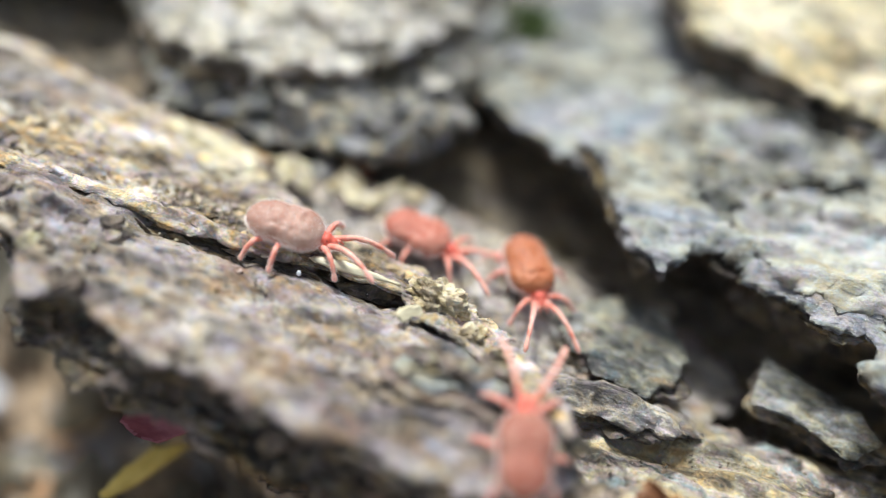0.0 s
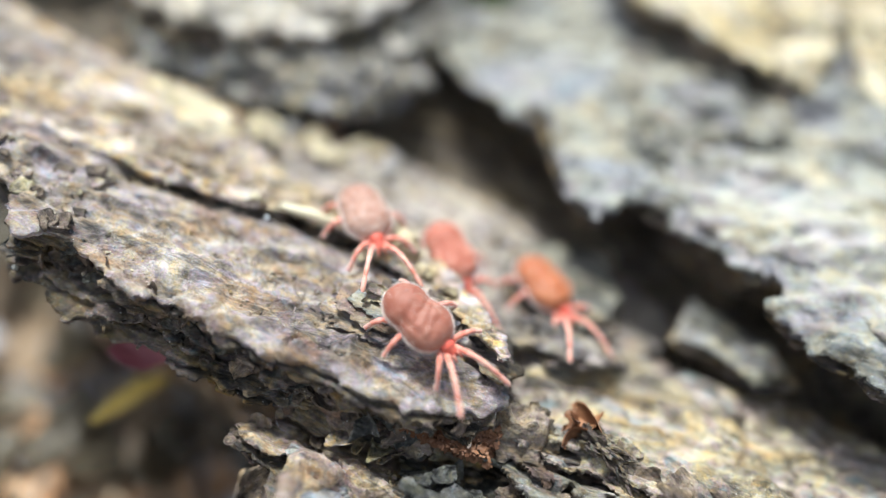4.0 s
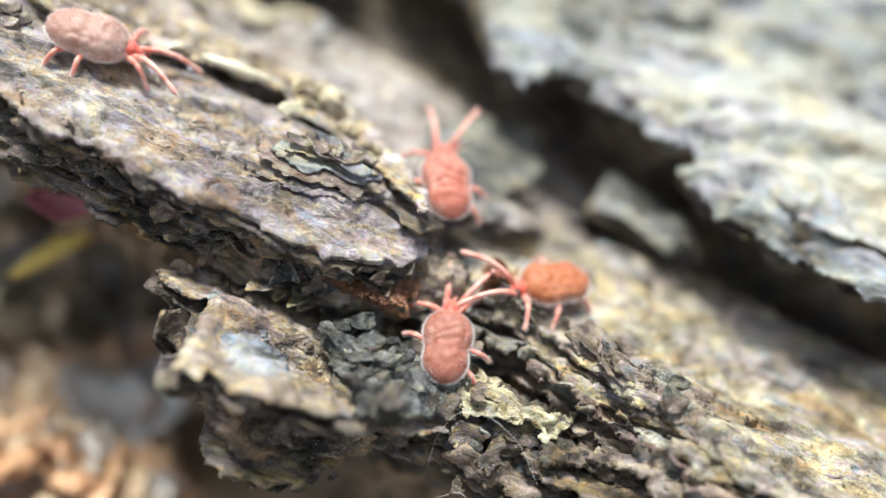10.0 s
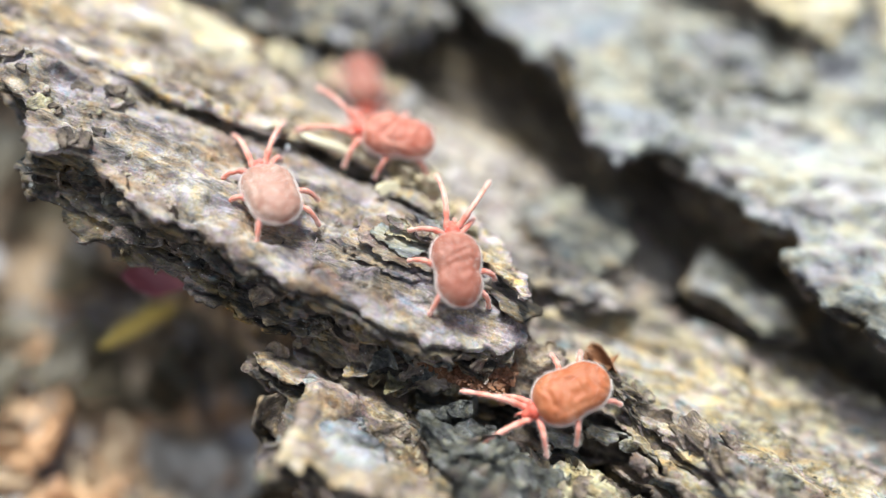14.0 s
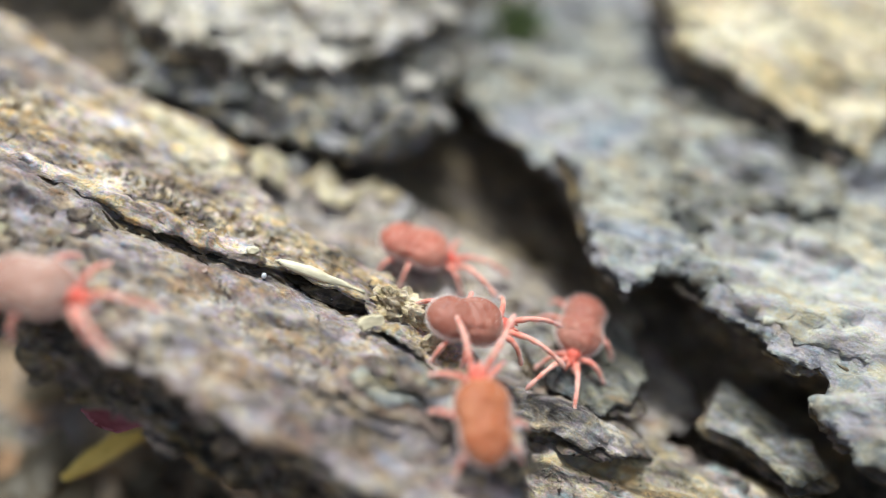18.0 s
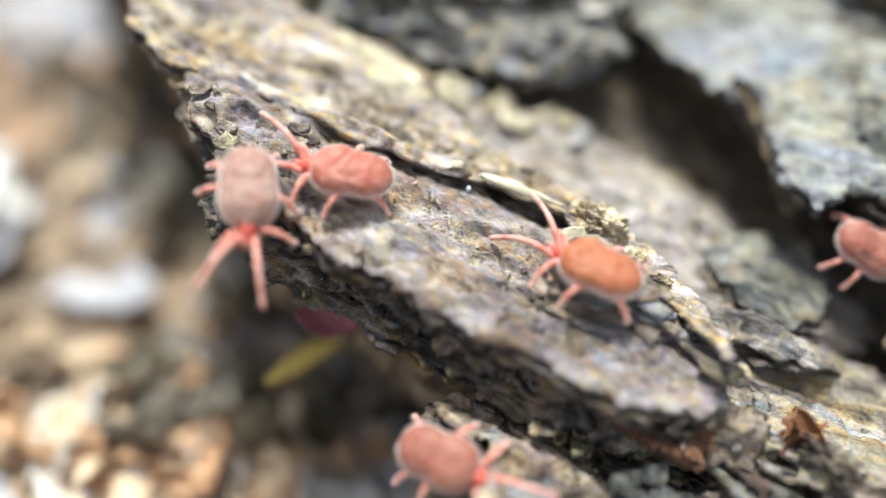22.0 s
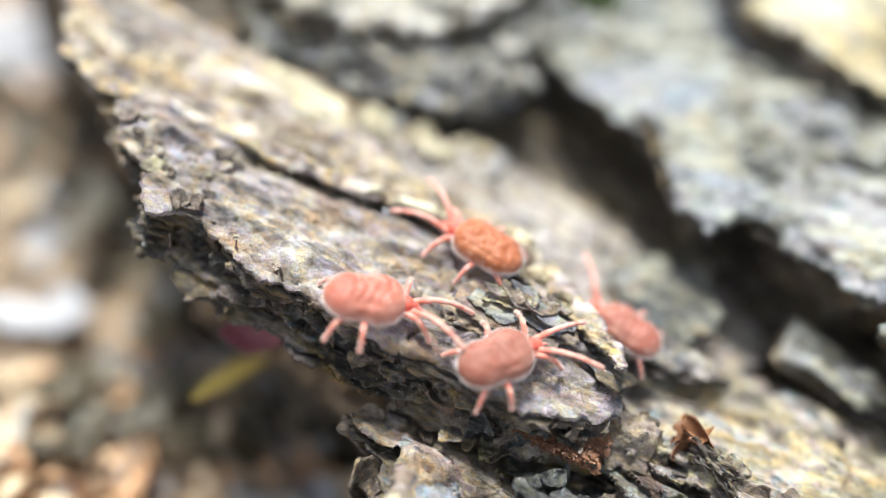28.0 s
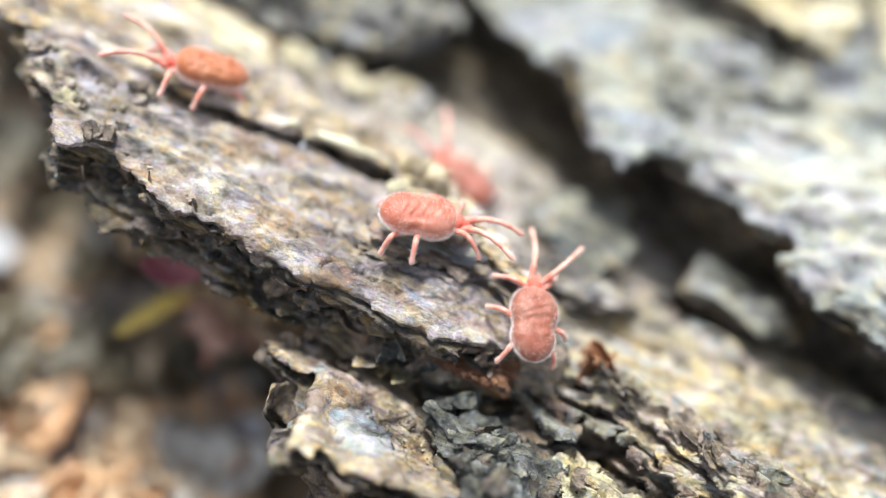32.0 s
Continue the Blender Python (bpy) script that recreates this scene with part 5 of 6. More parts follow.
def make_mite(label, seed, colour, pale, size, plump=1.0, pinch=0.14, fold=0.1, bands=0.0):
    ob = thing("velvet_mite", label, "mite", "red velvet mites on the bark", Matrix.Identity(4))
    ob.scale = (size, size, size)
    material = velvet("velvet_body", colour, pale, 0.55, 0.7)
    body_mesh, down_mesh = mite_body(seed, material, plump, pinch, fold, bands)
    body = part("body", body_mesh, ob, "", pose(-0.42 * MM, 0, 1.0 * MM, 0, 4, 0))
    part("down", down_mesh, body, "short pale pink down")
    head = part("head", limb_mesh("head", [(0, 0, 0), (0.4, 0, 0.04), (0.72, 0, 0.0), (1.0, 0, -0.12)], (0.46, 0.40, 0.26, 0.10), HEAD, 90, seed), ob, "deep red head", pose(0.86 * MM, 0, 0.78 * MM))
    palp = limb_mesh("palp", [(0, 0, 0), (0.2, 0, 0.05), (0.42, 0, -0.16)], (0.07, 0.065, 0.04), LEG, 30, seed + 3)
    for s in (-1, 1):
        part("palp", palp, head, "", pose(0.82 * MM, 0.11 * s * MM, -0.02 * MM, 0, 0, 9 * s))
        bm = bmesh.new()
        bmesh.ops.create_icosphere(bm, subdivisions=1, radius=0.045 * MM)
        me = bpy.data.meshes.new("eye")
        bm.to_mesh(me)
        bm.free()
        me.materials.append(EYE)
        part("eye", me, head, "tiny dark eye", pose(0.55 * MM, 0.25 * s * MM, 0.20 * MM))
    legs = []
    for k, (x, y, z, yaw) in enumerate(HIPS):
        for s in (-1, 1):
            leg = part("leg", LEG_MESHES[k][0], ob, "", pose(x * MM, y * s * MM, z * MM, 0, 0, yaw * s))
            part("tarsus", LEG_MESHES[k][1], leg, "paler swollen leg tip")
            legs.append((leg, k, s))
    return ob, legs


MITES = [
    make_mite("brownish pink velvet mite with pale down", 1, (0.33, 0.16, 0.115), (0.44, 0.28, 0.225), 0.95, 0.98, 0.06, 0.05, 0.02),
    make_mite("coral-red velvet mite with wrinkled back", 2, (0.38, 0.095, 0.055), (0.50, 0.20, 0.14), 0.95, 1.0, 0.14, 0.04, 0.11),
    make_mite("orange-red velvet mite with dented plump back", 3, (0.35, 0.09, 0.027), (0.43, 0.145, 0.06), 0.95, 0.98, 0.10, 0.07, 0.02),
    make_mite("rosy brown velvet mite with narrow waist", 4, (0.28, 0.08, 0.048), (0.36, 0.15, 0.105), 0.93, 0.97, 0.15, 0.035, 0.06),
    make_mite("dusky coral velvet mite with dimpled back", 5, (0.29, 0.075, 0.045), (0.40, 0.17, 0.12), 0.92, 0.97, 0.16, 0.05, 0.05),
]
# seconds, place on the bark in mm (u, v, w), turn in degrees
TRAILS = [
    [
        (0.00, -10.31, 4.55, -0.18, -11, 3, 6),
        (0.50, -9.40, 4.53, -0.22, -10, 4, 1),
        (1.00, -8.70, 4.52, -0.21, -9, 4, 0),
        (1.50, -8.05, 4.76, -0.32, -8, 3, 5),
        (2.00, -8.22, 4.78, -0.39, -8, 3, 5),
        (2.50, -7.58, 4.86, -0.41, -9, 1, 2),
        (3.00, -6.62, 4.98, -0.52, -10, -3, -12),
        (3.50, -5.23, 4.16, -0.08, -6, -10, -37),
        (5.50, -5.97, 4.80, -0.66, -1, -15, -78),
        (6.00, -6.16, 2.76, -0.16, 3, -12, -118),
        (6.50, -7.31, 1.33, 0.19, 3, -7, -132),
        (7.00, -8.15, 0.66, 0.23, 3, -7, -158),
        (7.50, -9.75, -0.12, 0.67, 7, -10, -171),
        (8.00, -10.86, -0.52, 0.95, 8, -7, 171),
        (8.50, -12.43, -0.47, 1.00, 4, -2, 104),
        (9.00, -13.55, -0.23, 0.94, 0, 2, 36),
        (9.50, -13.45, 0.99, 0.72, -1, 5, 29),
        (10.00, -12.83, 2.01, 0.47, -2, 6, 12),
        (10.10, -12.61, 2.24, 0.42, -2, 6, 12),
        (10.40, -11.60, 2.01, 0.24, -3, 3, 6),
        (10.80, -10.90, 2.57, 0.13, -3, 1, -7),
        (11.00, -11.14, 2.44, 0.20, -4, 1, -2),
        (11.20, -11.44, 2.27, 0.27, -4, 0, 6),
        (11.60, -10.66, 2.57, 0.13, -3, -3, 4),
        (12.00, -9.69, 2.11, 0.24, -2, -7, -8),
        (12.40, -8.64, 2.14, 0.29, -2, -7, -13),
        (13.00, -8.03, 1.31, 0.26, -2, -8, 12),
        (13.50, -8.16, 1.06, 0.24, 0, 0, 72),
        (14.00, -8.95, 0.21, 0.26, 3, 10, 132),
        (14.10, -8.86, 0.35, 0.26, 4, 8, 140),
        (14.50, -10.29, 1.01, 0.28, 6, 0, 176),
        (15.17, -12.41, 1.02, 0.51, 5, 1, -142),
        (15.83, -14.54, 1.01, 0.74, 3, 3, -99),
        (16.50, -16.67, 1.00, 0.97, 2, 3, -57),
        (17.00, -17.64, 0.05, 1.07, 0, 6, -44),
        (17.50, -17.08, -0.75, 1.19, 6, 0, -16),
        (18.00, -15.40, -1.23, 0.98, 9, -9, 5),
        (18.50, -14.00, -0.53, 0.94, 3, -5, 16),
        (19.00, -11.58, 0.28, 0.98, -3, 3, 14),
        (19.50, -10.96, 1.84, 0.39, -6, 7, 8),
        (20.00, -11.83, 1.67, 0.56, -7, 6, -15),
        (20.50, -12.64, 1.43, 0.70, -7, -1, -46),
        (21.00, -13.02, 0.81, 0.89, -5, -5, -56),
        (21.50, -14.86, -0.41, 0.96, -5, 1, -47),
        (22.00, -16.37, -2.13, 1.27, -3, 8, -62),
        (22.30, -16.84, -3.12, -1.11, 7, 2, -24),
        (22.50, -16.11, -2.09, -5.40, 10, -10, -18),
        (23.00, -15.10, -1.92, -7.20, 7, -8, -11),
        (23.50, -13.07, -2.22, -8.00, 4, -8, 1),
        (24.00, -12.80, -1.78, -8.30, 2, -8, -6),
        (24.50, -12.30, -1.60, -8.30, 1, -8, 10),
        (25.50, -10.80, 1.60, -8.60, 0, -4, 10),
        (28.20, -11.00, 1.00, -9.00, 0, -4, 10),
        (29.00, -13.74, -8.02, -14.00, 0, 0, 16),
        (30.00, -13.40, -6.30, -13.50, 0, 0, 100),
        (31.00, -11.65, -3.76, -12.50, 0, 0, 103),
        (32.00, -11.84, -1.49, -12.00, 0, 0, 132),
    ],
    [
        (0.00, -5.68, 8.06, -2.65, -8, -4, -9),
        (0.50, -5.56, 7.72, -2.66, -7, -5, -24),
        (1.00, -4.76, 5.81, -0.77, -15, -8, -32),
        (1.50, -4.72, 5.77, -0.74, -19, -8, -34),
        (2.00, -4.01, 5.47, -0.56, -19, -7, -32),
        (2.50, -2.83, 4.95, -0.38, -15, -5, -41),
        (3.00, -2.03, 6.42, -2.48, -5, -3, -34),
        (3.50, -1.43, 6.27, -2.60, -1, -0, -36),
        (5.50, -1.72, 0.35, 1.01, -2, 4, -87),
        (6.00, -1.54, 0.25, 0.99, -3, 5, -79),
        (6.50, -1.31, -0.40, 0.69, -2, 7, -56),
        (7.00, 0.67, -1.36, 0.08, 0, 9, -23),
        (7.50, 1.42, -1.04, 0.10, 5, 12, -33),
        (8.00, 1.93, -0.52, 0.37, 10, 9, 15),
        (8.25, 2.22, -0.47, 0.28, 9, 4, 64),
        (8.50, 2.50, -0.42, 0.19, 7, 0, 113),
        (9.00, 3.04, 2.17, -2.57, -2, -5, 129),
        (9.50, 2.53, 2.97, -1.86, -1, -14, 135),
        (9.80, 2.36, 0.34, 0.40, 5, -8, 123),
        (10.00, 2.33, 2.75, -1.05, 1, -4, 114),
        (10.10, 2.25, 3.85, -1.78, -1, -0, 113),
        (10.50, 1.45, 3.88, -1.20, -2, -5, 126),
        (11.00, 1.19, 4.29, -0.50, -2, -9, 146),
        (11.50, -0.07, 4.97, -0.30, -2, -13, 159),
        (12.00, -1.35, 5.25, -0.10, -2, -10, -176),
        (12.50, -2.97, 5.15, -0.10, -2, -4, 171),
        (13.00, -4.05, 5.39, -0.20, -2, 1, -178),
        (13.50, -5.51, 5.11, -0.16, -2, -2, -179),
        (14.00, -5.68, 5.30, -0.14, -2, 1, -172),
        (14.50, -6.53, 5.82, -0.73, -11, -6, -178),
        (15.00, -6.76, 5.87, -0.71, -10, -3, 138),
        (15.50, -6.99, 5.91, -0.70, -8, 0, 94),
        (16.00, -7.22, 5.96, -0.68, -7, 4, 49),
        (16.50, -7.45, 6.00, -0.66, -6, 7, 5),
        (17.00, -6.86, 7.84, -2.52, -6, 4, 29),
        (17.50, -6.73, 7.98, -2.57, -10, -0, 24),
        (18.00, -4.41, 8.14, -2.56, -10, -1, 7),
        (18.50, -3.43, 7.29, -2.41, -7, -0, -14),
        (19.00, -3.00, 7.24, -2.44, -6, -0, -18),
        (19.50, -4.20, 4.35, -0.06, -3, -4, -63),
        (19.75, -4.52, 3.97, 0.01, 0, -3, -108),
        (20.00, -4.85, 3.59, 0.08, 3, -2, -154),
        (20.50, -5.33, 3.19, -0.05, 6, 1, -157),
        (21.00, -7.28, 2.25, 0.25, 5, -2, -159),
        (21.50, -9.78, 1.57, 0.21, 4, -3, -163),
        (22.00, -13.96, 0.44, 0.98, 3, -4, -166),
        (22.50, -15.42, 0.58, 0.95, 2, -7, 166),
        (23.00, -15.23, 1.55, 0.98, 2, -9, 118),
        (23.50, -15.44, 2.17, 0.79, 0, 0, 64),
        (24.00, -13.85, 2.30, 0.64, -2, 6, 16),
        (24.50, -12.34, 2.60, 0.49, -5, 6, -11),
        (26.50, -10.51, 1.31, 0.25, -8, 6, -27),
        (27.00, -9.91, 0.69, 0.34, -8, 4, -24),
        (27.30, -8.94, -0.14, 0.50, -9, 3, -37),
        (27.60, -8.86, -0.89, 0.57, -9, 4, -25),
        (28.00, -7.87, -2.03, 0.91, -6, 4, 23),
        (28.50, -7.09, -1.96, 0.87, -5, 4, 27),
        (29.00, -6.54, -2.19, 0.82, -5, 3, 27),
        (29.50, -5.26, -1.43, 0.56, -3, -2, 33),
        (30.00, -4.61, -0.41, 0.73, 0, -6, 31),
        (30.40, -4.21, -0.16, 0.77, 0, -7, 33),
        (30.80, -4.37, -0.25, 0.74, -1, -7, 27),
        (31.00, -4.34, -0.24, 0.76, -2, -7, 19),
        (31.20, -4.35, -0.14, 0.78, -2, -8, 14),
        (31.60, -3.72, 0.22, 0.80, -5, -6, 17),
        (32.00, -2.93, 0.87, 1.04, -11, -4, 17),
    ],
    [
        (0.00, -0.82, 8.00, -2.56, -1, -6, -59),
        (0.50, -0.64, 7.80, -2.56, -2, -6, -47),
        (1.00, 0.22, 7.54, -2.56, -4, -6, -32),
        (1.50, 1.07, 7.33, -2.56, -5, -10, -41),
        (2.00, 1.41, 6.39, -2.56, -5, -13, -56),
        (2.50, 1.83, 5.86, -2.56, -3, -13, -64),
        (3.00, 1.65, 5.13, -2.56, -4, -12, -61),
        (3.50, 2.36, 5.37, -2.56, -7, -8, -50),
        (5.50, 5.17, 4.54, -2.64, -11, -4, -24),
        (6.00, 6.29, 4.13, -2.36, -12, -2, -16),
        (6.50, 6.98, 3.65, -2.66, -12, -0, 20),
        (7.00, 7.27, 3.83, -2.56, -11, -2, -15),
        (7.50, 7.31, 3.82, -2.56, -6, -7, -57),
        (8.00, 8.07, 2.59, -2.46, -2, -8, -46),
        (8.50, 7.96, 1.30, -2.39, 2, -10, -73),
        (9.00, 8.09, 0.83, -2.09, 6, -10, -114),
        (9.50, 7.44, 0.07, -1.98, 9, -10, -125),
        (9.80, 7.42, -1.60, -1.29, 11, -9, -142),
        (10.10, 8.10, 0.22, -1.99, 11, -10, -150),
        (10.40, 7.87, -0.66, -1.73, 8, -13, -133),
        (10.80, 7.30, -1.18, -1.54, 7, -15, -119),
        (11.00, 7.63, -1.18, -1.50, 8, -15, -136),
        (11.20, 7.77, -1.12, -1.47, 9, -13, -157),
        (11.60, 8.02, -0.92, -1.45, 10, -12, -158),
        (12.00, 7.17, -1.10, -1.38, 10, -12, -161),
        (12.40, 6.90, -1.01, -1.54, 10, -4, -163),
        (13.00, 6.43, -1.07, -1.63, 9, 8, -136),
        (13.50, 5.63, -2.00, -1.18, 7, 8, -132),
        (13.80, 5.69, -1.92, -1.12, 6, 12, -137),
        (14.00, 4.86, -2.62, -1.21, 2, 13, -137),
        (14.10, 4.63, -3.05, -1.26, 0, 14, -134),
        (14.25, 4.05, -2.90, -1.54, -3, 12, 165),
        (14.40, 3.47, -2.74, -1.82, -5, 10, 104),
        (16.50, 1.05, -1.12, 0.20, -1, 12, 122),
        (17.00, 0.71, -1.19, 0.30, 4, 14, 126),
        (17.50, 0.42, -0.06, 0.33, 4, 3, 118),
        (18.00, 0.14, 0.94, 0.50, 4, -6, 116),
        (18.50, 0.04, 1.40, 0.49, 4, -6, 113),
        (19.00, 0.12, 0.96, 0.48, 4, -7, 114),
        (19.50, -0.27, 0.88, 0.61, 4, -6, 116),
        (20.00, -0.14, 0.38, 0.56, 3, -7, 120),
        (20.50, -0.28, -0.13, 0.53, 0, -6, 148),
        (21.00, -1.30, -0.15, 0.72, -4, -3, 166),
        (21.50, -2.62, -0.04, 0.76, -2, 4, 173),
        (22.00, -3.74, 0.87, 0.83, 5, 10, 168),
        (22.50, -4.49, 1.65, 0.36, 8, 7, 166),
        (23.00, -4.87, 2.11, 0.16, 5, 5, 161),
        (23.50, -5.26, 2.78, 0.01, 3, 4, 141),
        (24.00, -5.60, 2.65, -0.10, 4, 2, 172),
        (24.50, -6.06, 2.79, -0.21, 5, 1, -168),
        (26.50, -4.77, 2.75, 0.07, 5, 1, 177),
        (27.00, -5.05, 2.53, 0.15, 4, 0, 167),
        (27.50, -5.22, 3.05, 0.04, 4, 0, 170),
        (28.00, -5.14, 2.87, 0.06, 4, -2, 169),
        (28.50, -4.77, 3.09, 0.04, 4, -2, -179),
        (29.00, -4.58, 3.15, 0.08, 4, 0, 175),
        (29.50, -4.76, 3.20, 0.09, 6, -4, 164),
        (30.00, -6.31, 5.37, -0.64, 10, -10, -173),
        (30.40, -7.75, 7.77, -2.55, 11, -8, -179),
        (30.80, -9.45, 5.70, -0.60, 11, -6, -179),
        (31.00, -10.15, 5.60, -0.60, 11, -5, 177),
        (31.20, -10.88, 5.46, -0.60, 11, -6, -179),
        (31.60, -13.08, 5.47, -0.68, 10, -11, -169),
        (32.00, -14.70, 3.59, 0.67, 14, -17, -158),
    ],
    [
        (0.00, 0.49, -0.71, 0.13, 4, -11, 103),
        (0.50, 0.54, -0.91, 0.14, 4, -3, 102),
        (1.00, 0.09, -2.09, 0.15, 3, 6, 119),
        (1.50, -1.06, -1.38, 0.42, 2, -0, 125),
        (2.00, -1.82, 0.12, 0.73, 0, -6, 107),
        (2.50, -1.66, 0.61, 0.95, -1, -8, 88),
        (3.00, -1.56, 0.60, 0.80, -1, -6, 54),
        (3.25, -1.41, 0.54, 0.80, 1, -3, 34),
        (3.50, -1.26, 0.49, 0.79, 4, 2, 11),
        (5.50, -2.17, -2.54, 0.43, 11, 9, -54),
        (6.00, 0.35, -4.13, -1.89, 16, 3, -18),
        (6.50, 1.37, -6.16, -1.37, 12, -7, -49),
        (7.00, 1.21, -6.25, -1.50, 6, -11, -27),
        (7.50, 1.34, -6.51, -1.54, 2, -11, -39),
        (8.00, 0.93, -7.51, -1.42, -5, -9, -27),
        (8.50, 2.12, -7.72, -0.87, -5, -8, 9),
        (9.00, 3.55, -6.85, -0.55, -2, -2, 40),
        (9.20, 4.50, -5.68, -1.28, 0, 5, 66),
        (9.50, 5.25, -4.71, -1.50, 0, 6, 60),
        (9.80, 4.63, -5.30, -1.32, -1, 3, 89),
        (10.00, 4.71, -3.71, -2.17, -5, -4, 101),
        (10.10, 4.74, -2.98, -2.59, -7, -9, 107),
        (10.40, 4.31, -3.46, -2.39, -13, -18, 120),
        (10.80, 3.65, -3.25, -2.19, -14, -21, 122),
        (11.00, 3.32, -3.59, -2.14, -14, -23, 126),
        (11.20, 3.08, -3.78, -2.09, -15, -22, 127),
        (11.60, 2.70, -3.31, -1.79, -14, -19, 118),
        (12.00, 2.15, -3.04, -1.29, -14, -16, 114),
        (12.40, 1.80, -2.39, -0.79, -14, -18, 110),
        (12.80, 1.53, -1.79, -0.19, -8, -19, 100),
        (13.00, 0.61, -1.92, -0.01, 2, -14, 103),
        (13.50, -0.48, -0.97, 0.32, 6, -9, 118),
        (14.00, -1.22, 0.36, 0.48, 6, -9, 115),
        (14.10, -1.11, 0.36, 0.51, 6, -7, 115),
        (14.50, -1.41, 0.90, 1.04, 8, 3, 112),
        (16.50, -1.39, 3.15, 0.04, 10, 13, 103),
        (17.00, -1.63, 3.77, -0.22, 14, 14, 114),
        (17.50, -0.91, 4.19, -0.31, 11, 12, 95),
        (18.00, -1.28, 4.49, -0.20, -1, 6, 23),
        (18.50, -2.75, 4.36, -0.09, -8, -1, -19),
        (19.00, -4.60, 3.90, -0.01, -5, -6, -55),
        (19.50, -6.38, 0.48, 0.12, 2, 1, -87),
        (20.00, -6.50, -2.72, -0.49, 8, 13, -78),
        (20.50, -6.75, -3.80, -0.89, 13, 18, -87),
        (21.00, -6.93, -5.40, -1.49, 17, 14, -80),
        (21.50, -7.03, -5.58, -1.89, 20, 5, -57),
        (22.00, -5.74, -6.81, -2.29, 15, -10, -5),
        (22.25, -5.66, -6.54, -2.39, 8, -17, 39),
        (22.50, -5.58, -6.26, -2.49, 1, -25, 83),
        (23.00, -6.65, -5.65, -2.49, -9, -30, 94),
        (23.50, -6.95, -4.75, -1.79, -12, -25, 105),
        (24.00, -6.85, -4.13, 0.01, -10, -19, 101),
        (24.50, -6.85, -2.43, 0.93, -1, -13, 94),
        (25.50, -5.65, -2.64, 0.71, 4, -12, 64),
        (26.50, -4.45, -2.83, 0.48, 9, -10, 32),
        (27.00, -3.65, -2.14, 0.64, 11, -7, 47),
        (27.50, -2.85, -1.53, 0.54, 6, -5, 44),
        (28.00, -2.52, -1.66, 0.53, 5, -3, 47),
        (28.30, 0.70, -0.90, 0.16, 10, -1, 50),
        (28.60, 0.64, -2.06, 0.03, 13, 5, 56),
        (29.00, 0.26, -3.18, -0.13, 9, 16, -18),
        (29.30, 1.05, -3.24, -0.95, 7, 20, -14),
        (29.60, 2.11, -3.51, -1.68, 9, 18, -10),
        (30.00, 1.72, -3.52, -1.26, 12, 16, -12),
        (30.40, 1.50, -3.41, -1.26, 16, 8, 5),
        (30.80, 1.88, -3.12, -1.23, 17, -3, 26),
        (31.00, 1.89, -2.86, -0.96, 16, -7, 37),
        (31.20, 1.86, -2.48, -0.70, 16, -9, 59),
        (31.60, 1.66, -1.65, -0.05, 13, -11, 86),
        (32.00, 2.22, -0.64, 0.09, 11, -9, 104),
    ],
    [
        (0.00, -11.17, 14.42, -6.90, 0, 1, -68),
        (10.00, -11.17, 14.42, -6.90, 0, 1, -68),
        (11.40, -9.57, 11.12, -4.40, -1, -3, -58),
        (12.80, -9.67, 9.66, -3.62, -2, -1, -52),
        (13.00, -9.92, 12.11, -5.12, -1, 10, -43),
        (13.50, -9.47, 11.89, -5.43, 1, 9, -50),
        (14.00, -8.53, 10.09, -3.40, -2, 4, -60),
        (14.10, -7.97, 9.47, -2.99, -2, -0, -63),
        (14.50, -7.84, 9.26, -3.20, -3, -10, -58),
        (16.50, -2.85, 9.84, -3.49, 5, -6, -68),
        (17.00, 2.33, 10.49, -3.79, 11, 2, -55),
        (17.50, 2.74, 9.48, -4.26, 8, -1, -57),
        (18.00, 3.23, 7.22, -2.50, 2, -7, -89),
        (18.50, 3.75, 9.08, -1.75, 3, -0, -65),
        (19.00, 4.04, 11.08, -3.83, 12, 4, -11),
        (19.50, 4.29, 10.50, -3.33, 18, 10, -26),
        (20.00, 4.77, 10.37, -2.73, 18, 16, 2),
        (20.50, 5.27, 10.49, -2.73, 18, 5, 22),
        (21.00, 6.36, 9.63, -2.23, 18, -1, 5),
        (21.50, 7.55, 9.56, -1.93, 18, 3, 18),
        (22.00, 7.26, 8.89, -1.53, 16, 9, -3),
        (23.00, 7.30, 6.97, -2.06, 13, 5, -70),
        (24.00, 7.34, 5.05, -2.60, 10, 3, -136),
        (24.50, 6.16, 4.16, -2.40, 4, -2, -136),
        (25.50, 4.20, 3.85, -2.08, 4, -2, -180),
        (26.50, 2.23, 3.54, -1.77, 5, -2, 136),
        (27.00, 0.30, 1.84, 0.48, 8, -4, 162),
        (27.50, -0.03, 1.64, 0.49, 8, -7, 173),
        (28.00, 1.83, 2.99, -1.78, 3, 1, 162),
        (28.50, 2.04, 3.90, -1.73, 2, 6, 135),
        (29.00, 1.98, 3.86, -1.82, 3, 5, 142),
        (29.50, 1.75, 4.41, -1.91, 4, 4, 142),
        (30.00, 0.85, 5.38, -2.63, 9, -1, 148),
        (30.40, -0.59, 3.34, 0.07, 16, -5, 154),
        (30.80, -1.08, 3.59, -0.03, 19, -5, 148),
        (31.00, -1.11, 3.90, -0.17, 19, -5, 149),
        (31.20, -1.39, 4.05, -0.31, 19, -5, 155),
        (31.60, -2.15, 4.16, -0.50, 15, -5, 148),
        (32.00, -2.65, 6.21, -2.50, 0, -6, 153),
    ],
]


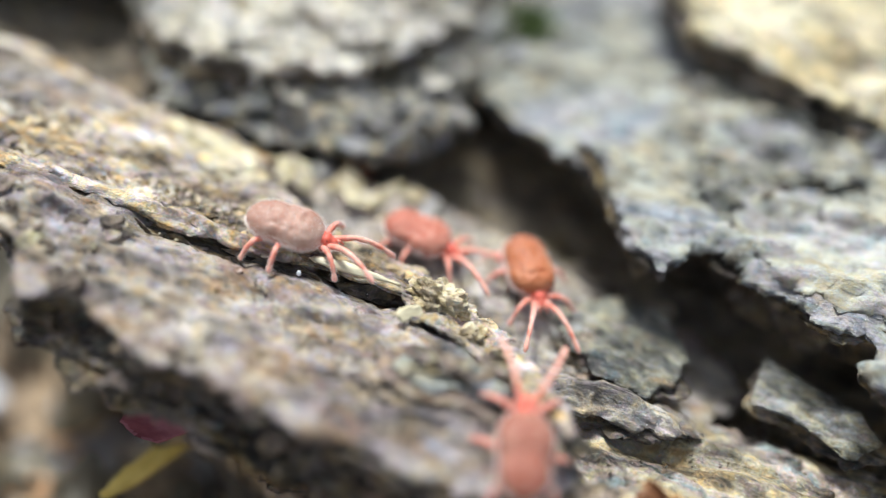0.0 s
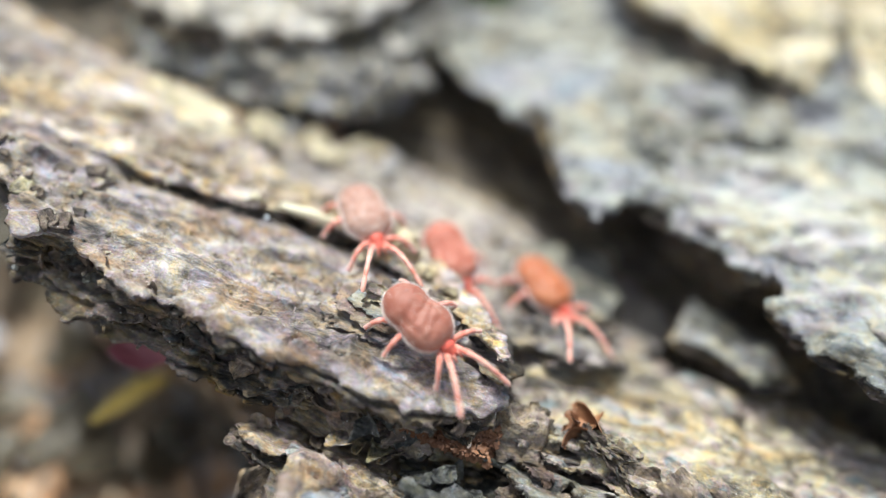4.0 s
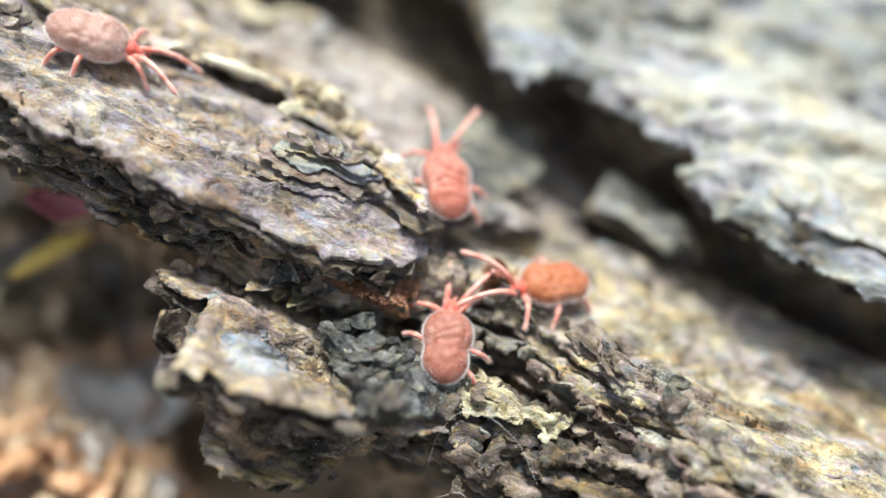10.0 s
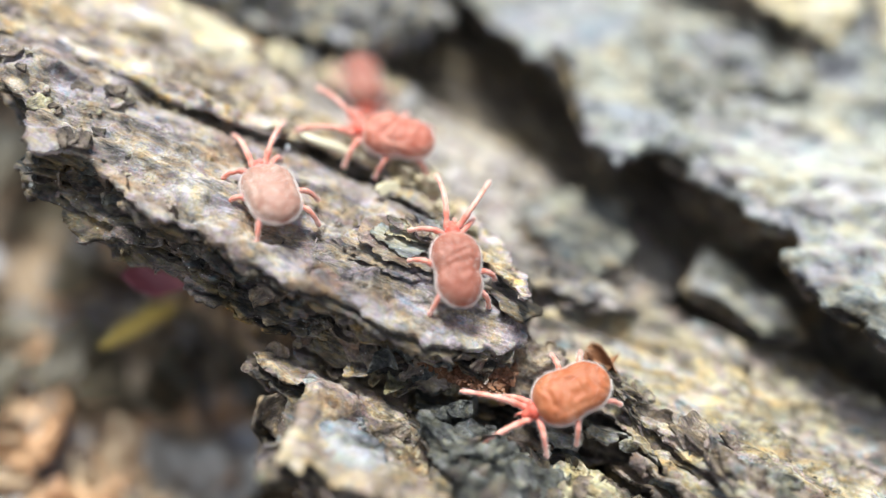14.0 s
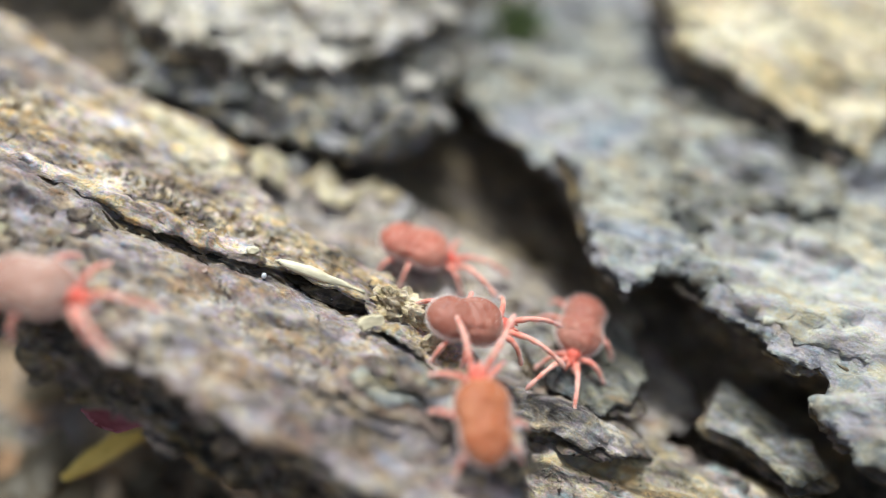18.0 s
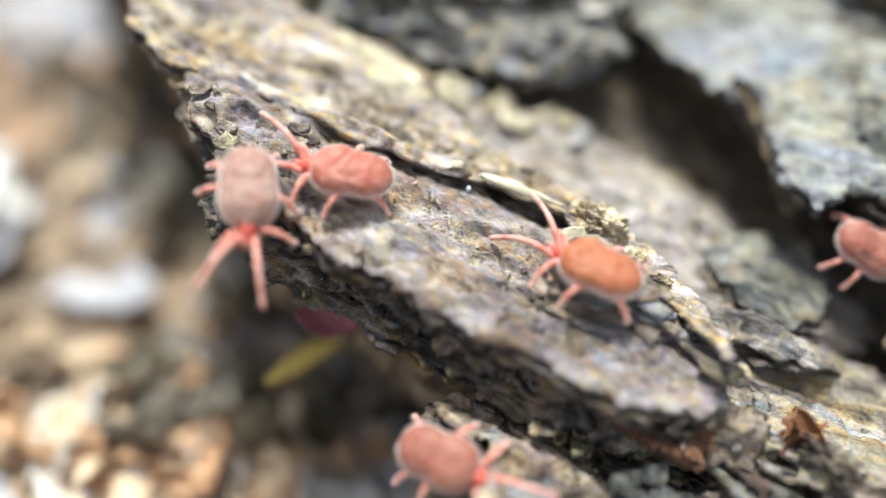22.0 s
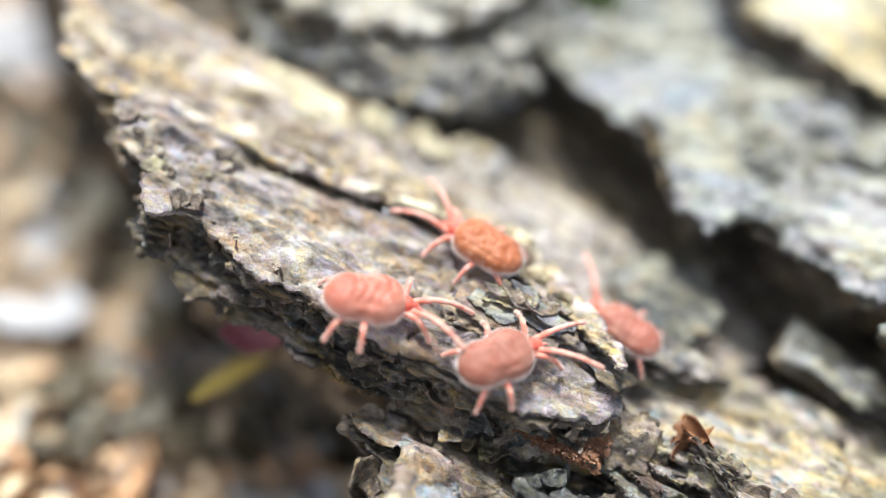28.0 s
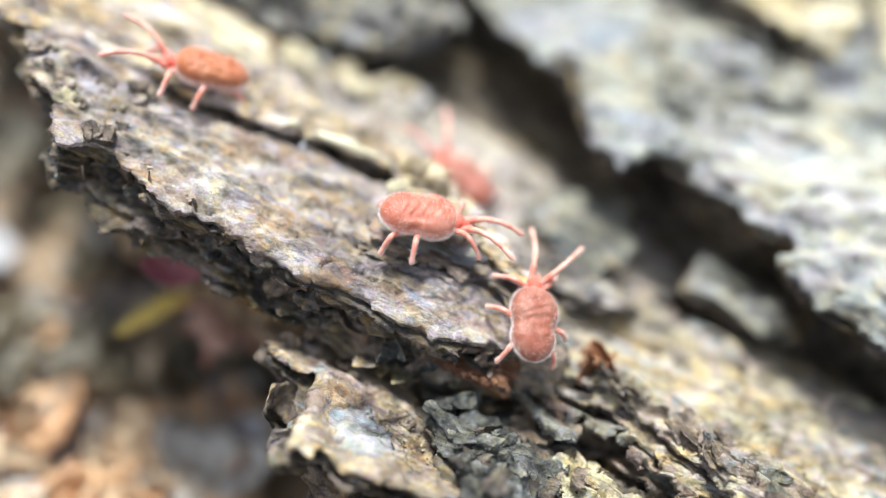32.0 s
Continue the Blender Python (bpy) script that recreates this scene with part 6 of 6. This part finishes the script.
def motions():
    for (ob, legs), trail in zip(MITES, TRAILS):
        walk(ob, [(t, BARK @ pose(u * MM, v * MM, w * MM, rx, ry, rz)) for t, u, v, w, rx, ry, rz in trail])
        # gait: opposite legs swing in turn while the mite goes, and feel about when it stands
        times = [0.25 * k for k in range(129)]
        at = np.array([[row[0], row[1], row[2]] for row in trail])
        x, y = np.interp(times, at[:, 0], at[:, 1]), np.interp(times, at[:, 0], at[:, 2])
        pace = np.hypot(np.gradient(x), np.gradient(y)) / 0.25
        for leg, k, s in legs:
            hx, hy, hz, yaw = HIPS[k]
            beat = 1 if (k + (s > 0)) % 2 else -1
            rows = []
            for j, t in enumerate(times):
                swing = min(1.0, 0.35 + pace[j] / 3.0) * (14 if k else 18) * beat * (1 if j % 2 else -1) + 5 * math.sin(1.7 * t + 2 * k + s)
                lift = (-(5 + 14 * (k == 0)) * max(0.0, beat * (1 if (j // 2) % 2 else -1)) * (0.4 + 0.6 * min(1.0, pace[j] / 3.0)))
                rows.append((t, pose(hx * MM, hy * s * MM, hz * MM, 0, lift, (yaw + swing) * s)))
            walk(leg, rows)


motions()
